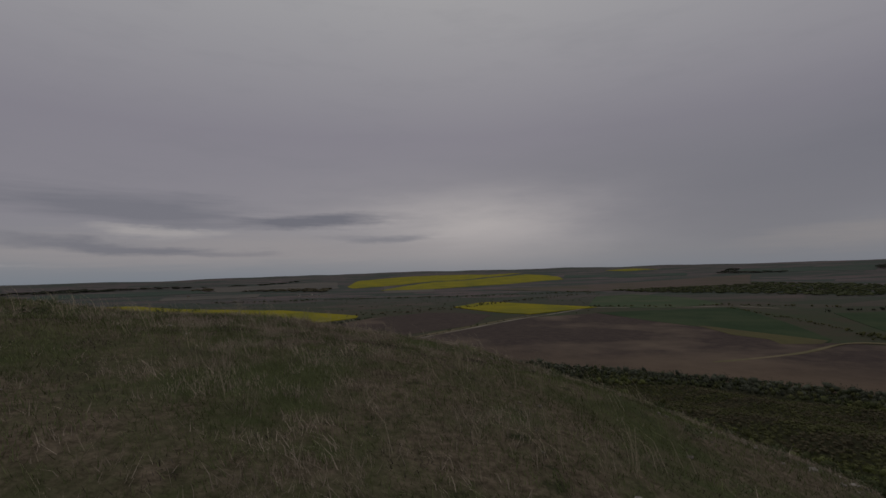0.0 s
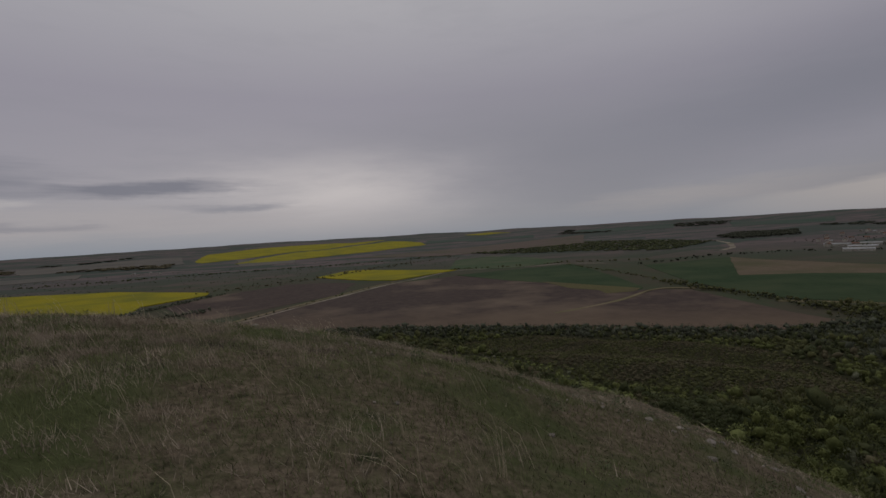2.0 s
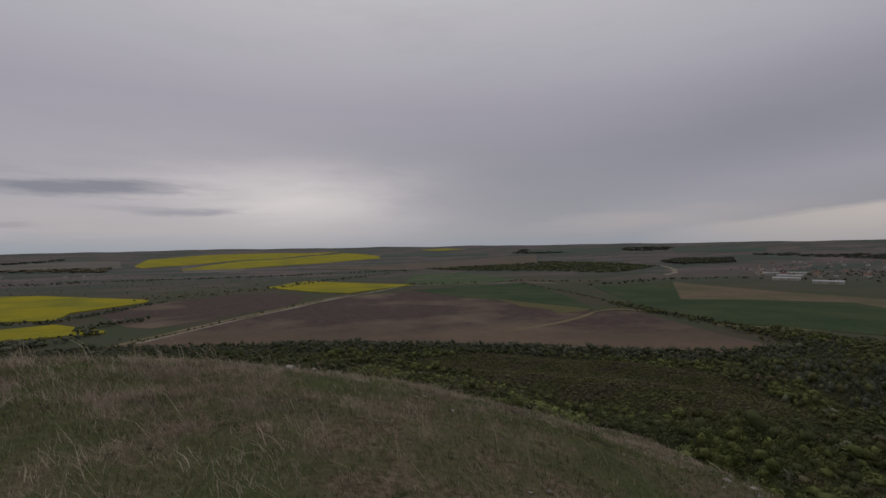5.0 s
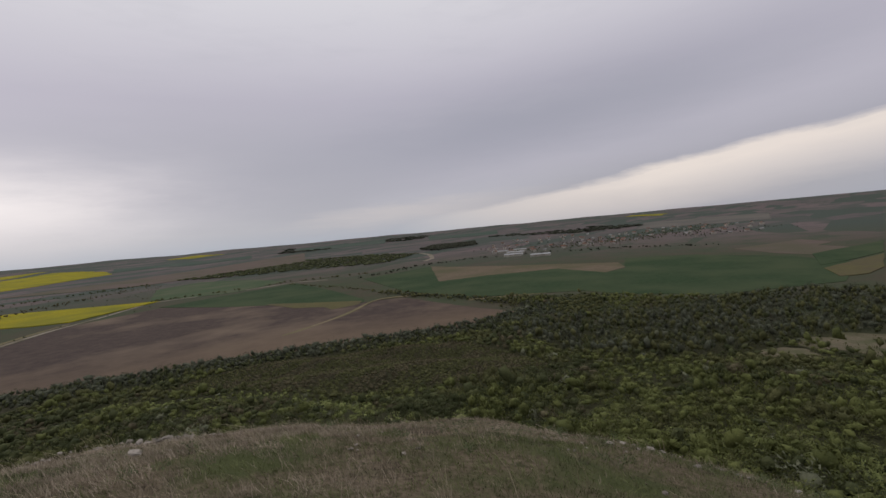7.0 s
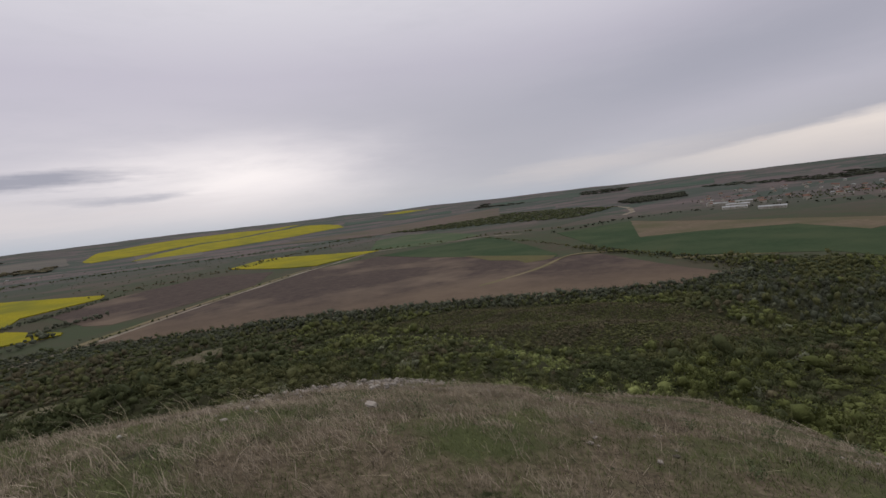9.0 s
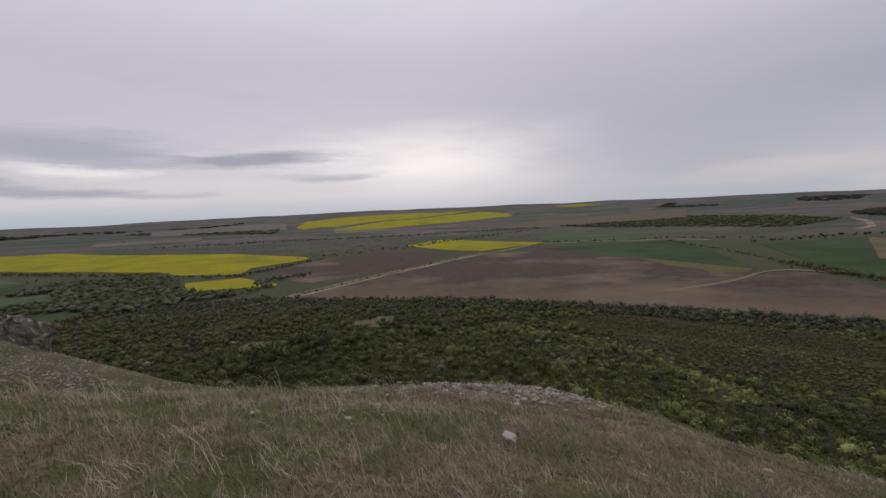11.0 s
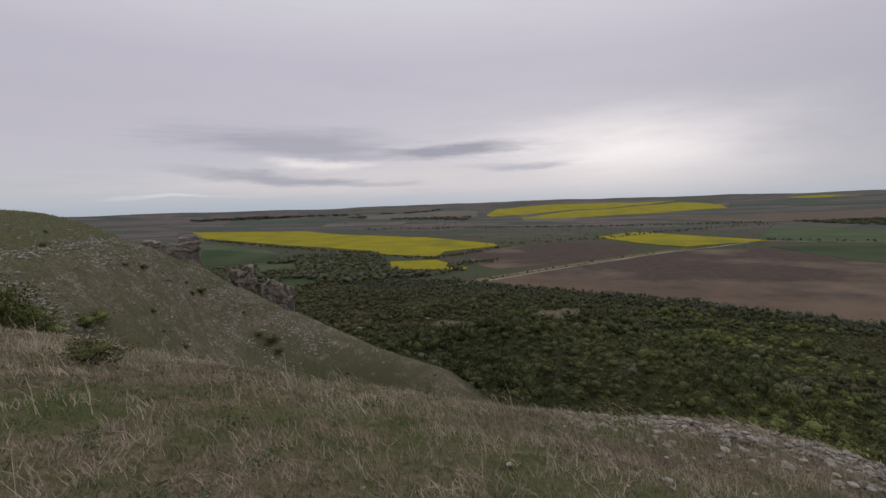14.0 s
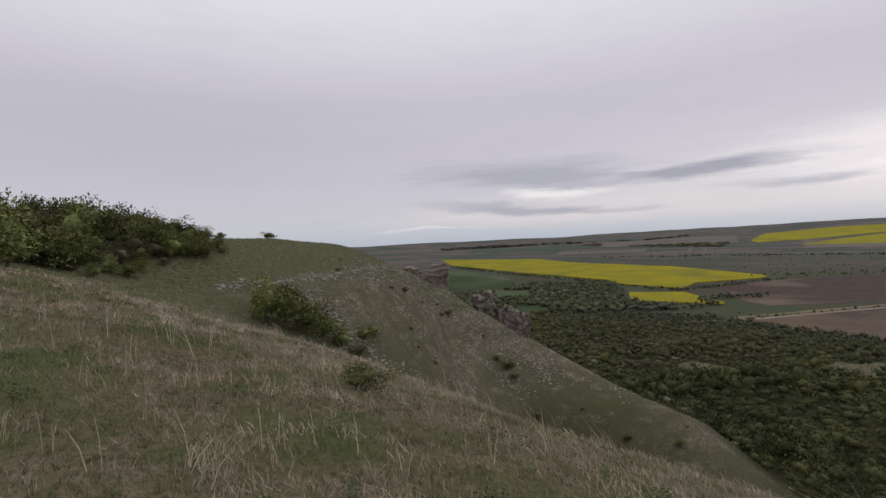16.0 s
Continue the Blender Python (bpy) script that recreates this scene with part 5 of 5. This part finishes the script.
def sown(count, low, high, power, seed):
    """Places scattered round the walk, denser near it."""
    rng = np.random.RandomState(seed)
    t = rng.uniform(size=count)
    px, py = np.interp(t, (0, 0.35, 1), (0.2, -2.2, -3.0)), np.interp(t, (0, 0.35, 1), (0.2, 2.6, 6.3))
    r, a = low + (high - low) * rng.uniform(size=count) ** power, np.radians(rng.uniform(-105, 100, count))
    x, y = px - r * np.sin(a), py + r * np.cos(a)
    rim = np.min([np.hypot(x - u, y - v) / (1.25 if k < 26 or 47 < k < 55 else 0.8) for k in range(60) for u, v in [along_ledge(k / 60)]], axis=0)
    keep = rng.uniform(size=count) > 0.75 * np.exp(-(rim**2)) * (ripple(x, y, 2.0, 57) > -0.6)
    keep &= rng.uniform(size=count) > 0.2 * np.clip((x - 1.5) / 3, 0, 1)
    x, y = x[keep], y[keep]
    return x, y, np.hypot(x + 1.5, y - 4), rng


def meadow(tufts, each, low, high, power, seed, wide, tall_range):
    """Tufts of grass, dry and green, each a bunch of blades that lean together."""
    cx, cy, far, rng = sown(tufts, low, high, power, seed)
    tufts = len(cx)
    patch = 0.6 * ripple(cx, cy, 4.5, 51) + 0.6 * ripple(cx, cy, 1.3, 55) + 0.5 * rng.normal(size=tufts) + 0.2 - 0.95 * np.clip((7.8 - cy) / 3, 0, 1) + (0.25 - 0.9 * np.clip((10 - cy) / 2, 0, 1)) * np.clip((-4.5 - cx) / 3, 0, 1)
    lean = np.stack([rng.normal(size=tufts) * 0.45 - 0.35, rng.normal(size=tufts) * 0.45 + 0.1], -1)
    size = rng.uniform(*tall_range, tufts) * (0.75 + 0.35 * np.clip(ripple(cx, cy, 2.4, 53), -1, 1))
    for name, mat, m, k, label in (("dry_grass", DRY_BLADE, patch > -0.05, 1.0, "dry straw-coloured grass on the hilltop"), ("green_grass", GREEN_BLADE, patch <= -0.05, 0.8, "short green grass between the dry tufts")):
        n = int(m.sum()) * each
        spread = np.repeat(size[m] * 0.42 * (1 + far[m] / 25), each)
        x, y = np.repeat(cx[m], each) + rng.normal(size=n) * spread, np.repeat(cy[m], each) + rng.normal(size=n) * spread
        tall = np.repeat(size[m] * k, each) * rng.uniform(0.45, 1.15, n)
        w = wide * rng.uniform(0.7, 1.4, n) * (1 + np.repeat(far[m], each) / 8.0)
        blades(name, x, y, tall, w, rng.uniform(0.5, 1.7, n), mat, label, seed + 1, np.repeat(lean[m], each, axis=0))


def sward(count, low, high, power, seed, wide, tall_range):
    """The short thick sward under the tufts: single thin tapers, dry and green."""
    x, y, far, rng = sown(count, low, high, power, seed)
    count = len(x)
    patch = 0.6 * ripple(x, y, 4.5, 51) + 0.6 * ripple(x, y, 1.3, 55) + 0.6 * ripple(x, y, 0.42, 56) + 0.3 * rng.normal(size=count) + 0.15 - 0.85 * np.clip((7.8 - y) / 3, 0, 1) + (0.25 - 0.9 * np.clip((10 - y) / 2, 0, 1)) * np.clip((-4.5 - x) / 3, 0, 1)
    dead = 0.7 * ripple(x, y, 0.6, 59) + 0.5 * ripple(x, y, 1.9, 60) + 0.3 * rng.normal(size=count) > 0.75
    for name, mat, m, k, label in (("dry_sward", DRY_BLADE, (patch > -0.2) & ~dead, 1.0, "fine pinkish-brown dry grass on the hilltop"), ("dead_sward", DEAD_BLADE, dead, 0.6, "dark dead grass in small matted patches"),
                                   ("green_sward", GREEN_BLADE, (patch <= -0.2) & ~dead, 0.75, "fine green grass in patches on the hilltop")):
        n = int(m.sum())
        tall = rng.uniform(*tall_range, n) * k
        a, lean = rng.uniform(0, 6.283, n), rng.normal(size=(n, 2)) * 0.5 + (-0.2, 0.05)
        w = wide * rng.uniform(0.6, 1.4, n) * (1 + far[m] / 7.0)
        base = np.stack([x[m], y[m], land(x[m], y[m]) - 0.01], -1)
        side = np.stack([np.cos(a) * w / 2, np.sin(a) * w / 2, np.zeros(n)], -1)
        tip = base + np.c_[lean * tall[:, None], tall]
        verts = np.stack([base - side, base + side, tip], 1).reshape(-1, 3)
        tagged(mesh_object(name, verts, np.arange(n * 3).reshape(-1, 3), mat), label, "grass", kind="stuff")


meadow(7000, 9, 0.8, 17.0, 1.0, 301, 0.0042, (0.05, 0.20))
meadow(4500, 7, 12.0, 44.0, 1.2, 303, 0.012, (0.08, 0.22))
sward(400000, 0.6, 18.0, 0.95, 311, 0.0042, (0.03, 0.10))
x, y, far, nr = sown(800, 1.6, 20.0, 0.9, 305)
x, y = np.repeat(x, 3), np.repeat(y, 3)
x, y = x + nr.normal(size=len(x)) * 0.05, y + nr.normal(size=len(x)) * 0.05
blades("feather_grass", x, y, nr.uniform(0.18, 0.40, len(x)), nr.uniform(0.003, 0.005, len(x)) * (1 + np.hypot(x + 1.5, y - 4) / 12), nr.uniform(0.5, 1.2, len(x)), PLUME, "pale feather grass stems bent by the wind", 306, (-0.8, 0.1))
x, y = nr.uniform(-80, -8, 26000), nr.uniform(8, 84, 26000)
ok = (np.abs(spur(x, y) - land(x, y)) < 4) & (land(x, y) > -27)
x, y = x[ok], y[ok]
half = nr.uniform(size=len(x)) < 0.5
for m, mat, label in ((half, GREEN_BLADE, "short grey-green grass on the spur"), (~half, DRY_BLADE, "short brown grass on the spur")):
    n = int(m.sum())
    blades("spur_grass", x[m], y[m], nr.uniform(0.08, 0.24, n), nr.uniform(0.03, 0.07, n), nr.uniform(0.4, 1.2, n), mat, label, 307 + n % 2)


def tuft(seed, count, tall, mat, label):
    """One bunch of long grass stems that lean together."""
    rng = random.Random(seed)
    top = new("grass_tuft")
    for n in range(count):
        bm = bmesh.new()
        a, out = rng.uniform(0, 6.283), rng.uniform(0.0, 0.05)
        base = Vector((out * math.cos(a), out * math.sin(a), -0.02))
        bend, h = Vector((rng.uniform(-0.75, 0.1), rng.uniform(-0.25, 0.25), 0)), tall * rng.uniform(0.55, 1.0)
        loops = []
        for k in range(5):
            t = k / 4
            mid, r = base + bend * h * t * t * 0.8 + Vector((0, 0, h * t * (1 - 0.15 * t))), 0.0022 * (1 - 0.7 * t)
            loops.append([bm.verts.new(mid + Vector((r * math.cos(2.094 * j), r * math.sin(2.094 * j), 0))) for j in range(3)])
        for p, q in zip(loops, loops[1:]):
            for j in range(3):
                bm.faces.new((p[j], p[(j + 1) % 3], q[(j + 1) % 3], q[j]))
        part("stem", bm, mat, top)
    return tagged(top, label, "grass tuft", "long grass tufts on the hilltop")


TUFTS = [tuft(401 + n, 12, 0.42, PLUME, "tall pale dry grass tuft leaning in the wind") for n in range(3)]
rng = random.Random(44)
PLACES = [(-6.1, 7.35), (-4.3, 8.55), (-4.15, 9.0), (-5.4, 7.8), (-5.0, 8.0), (-3.3, 7.6), (-4.45, 8.85), (-2.65, 8.7), (-2.4, 8.2), (-1.2, 7.7), (-3.7, 8.5), (0.1, 8.0),
          (-0.9, 8.0), (0.95, 4.75), (0.15, 5.0), (1.0, 3.0), (0.75, 3.6), (1.25, 3.2), (-3.9, 3.6), (-4.4, 4.4), (-4.9, 6.2)]
for n, (x, y) in enumerate(PLACES):
    m = pose(x, y, float(land(np.array([x]), np.array([y]))[0]), 0, 0, rng.uniform(-35, 35))
    ob = TUFTS[n] if n < 3 else copy_thing(TUFTS[n % 3], m)
    ob.matrix_basis = m
    k = rng.uniform(0.55, 1.0)
    ob.scale = (k, k, k)


def herb(seed, leaves):
    """A low leafy herb, about 0.3 m across."""
    v, f = crown_cloud(np.random.RandomState(seed), leaves, 0.11, 7, 0.6)
    v[:, 2] = np.maximum(v[:, 2] + 0.5, 0.0)
    top = new("herb")
    ob = mesh_object("leaves", v * 0.14, f, HERB_LEAF)
    ob.parent = top
    return tagged(top, "low grey-green leafy herb among the grass", "herb", "herbs on the hilltop")


HERBS = [herb(501 + n, 130) for n in range(3)]
for n in range(210):
    r, a = 1.8 + 13 * rng.random(), radians(rng.uniform(-95, 90))
    x, y = -1.8 - r * math.sin(a), 3.5 + r * math.cos(a)
    if -4.2 < x < 1.2 and y < 7.4:
        x -= 5.0
    m = pose(x, y, float(land(np.array([x]), np.array([y]))[0]) - 0.01, 0, 0, rng.uniform(0, 360))
    ob = HERBS[n] if n < 3 else copy_thing(HERBS[n % 3], m)
    ob.matrix_basis = m
    k = rng.uniform(0.5, 1.3)
    ob.scale = (k, k, k * 0.8)

# scrub on the rough land of the valley
x, y = nr.uniform(-900, 500, 900), nr.uniform(720, 1750, 900)
ok = np.ones(len(x), bool)
for _, corners, *_ in FIELDS:
    ok &= ~inside(x, y, corners)
x, y = x[ok], y[ok]
size = nr.uniform(1.5, 4.5, len(x))
forest("scrub", np.c_[x, y, land(x, y) - 0.1], np.c_[size * 0.8, size], LEAVES["dark"], 8, 0.3, "dark scattered bushes on rough valley land", 310)
stone = new("limestone_rock", stone_mesh("limestone_rock", 215, PALE_STONE, 0.8, 1))
stone.matrix_basis = pose(-3.00, 9.20, float(land(np.array([-3.00]), np.array([9.20]))[0]) + 0.02, 5, 0, 40)
stone.scale = (0.06, 0.05, 0.04)
tagged(stone, "small pale stone lying in the grass", "rock", "rocks along the rim")
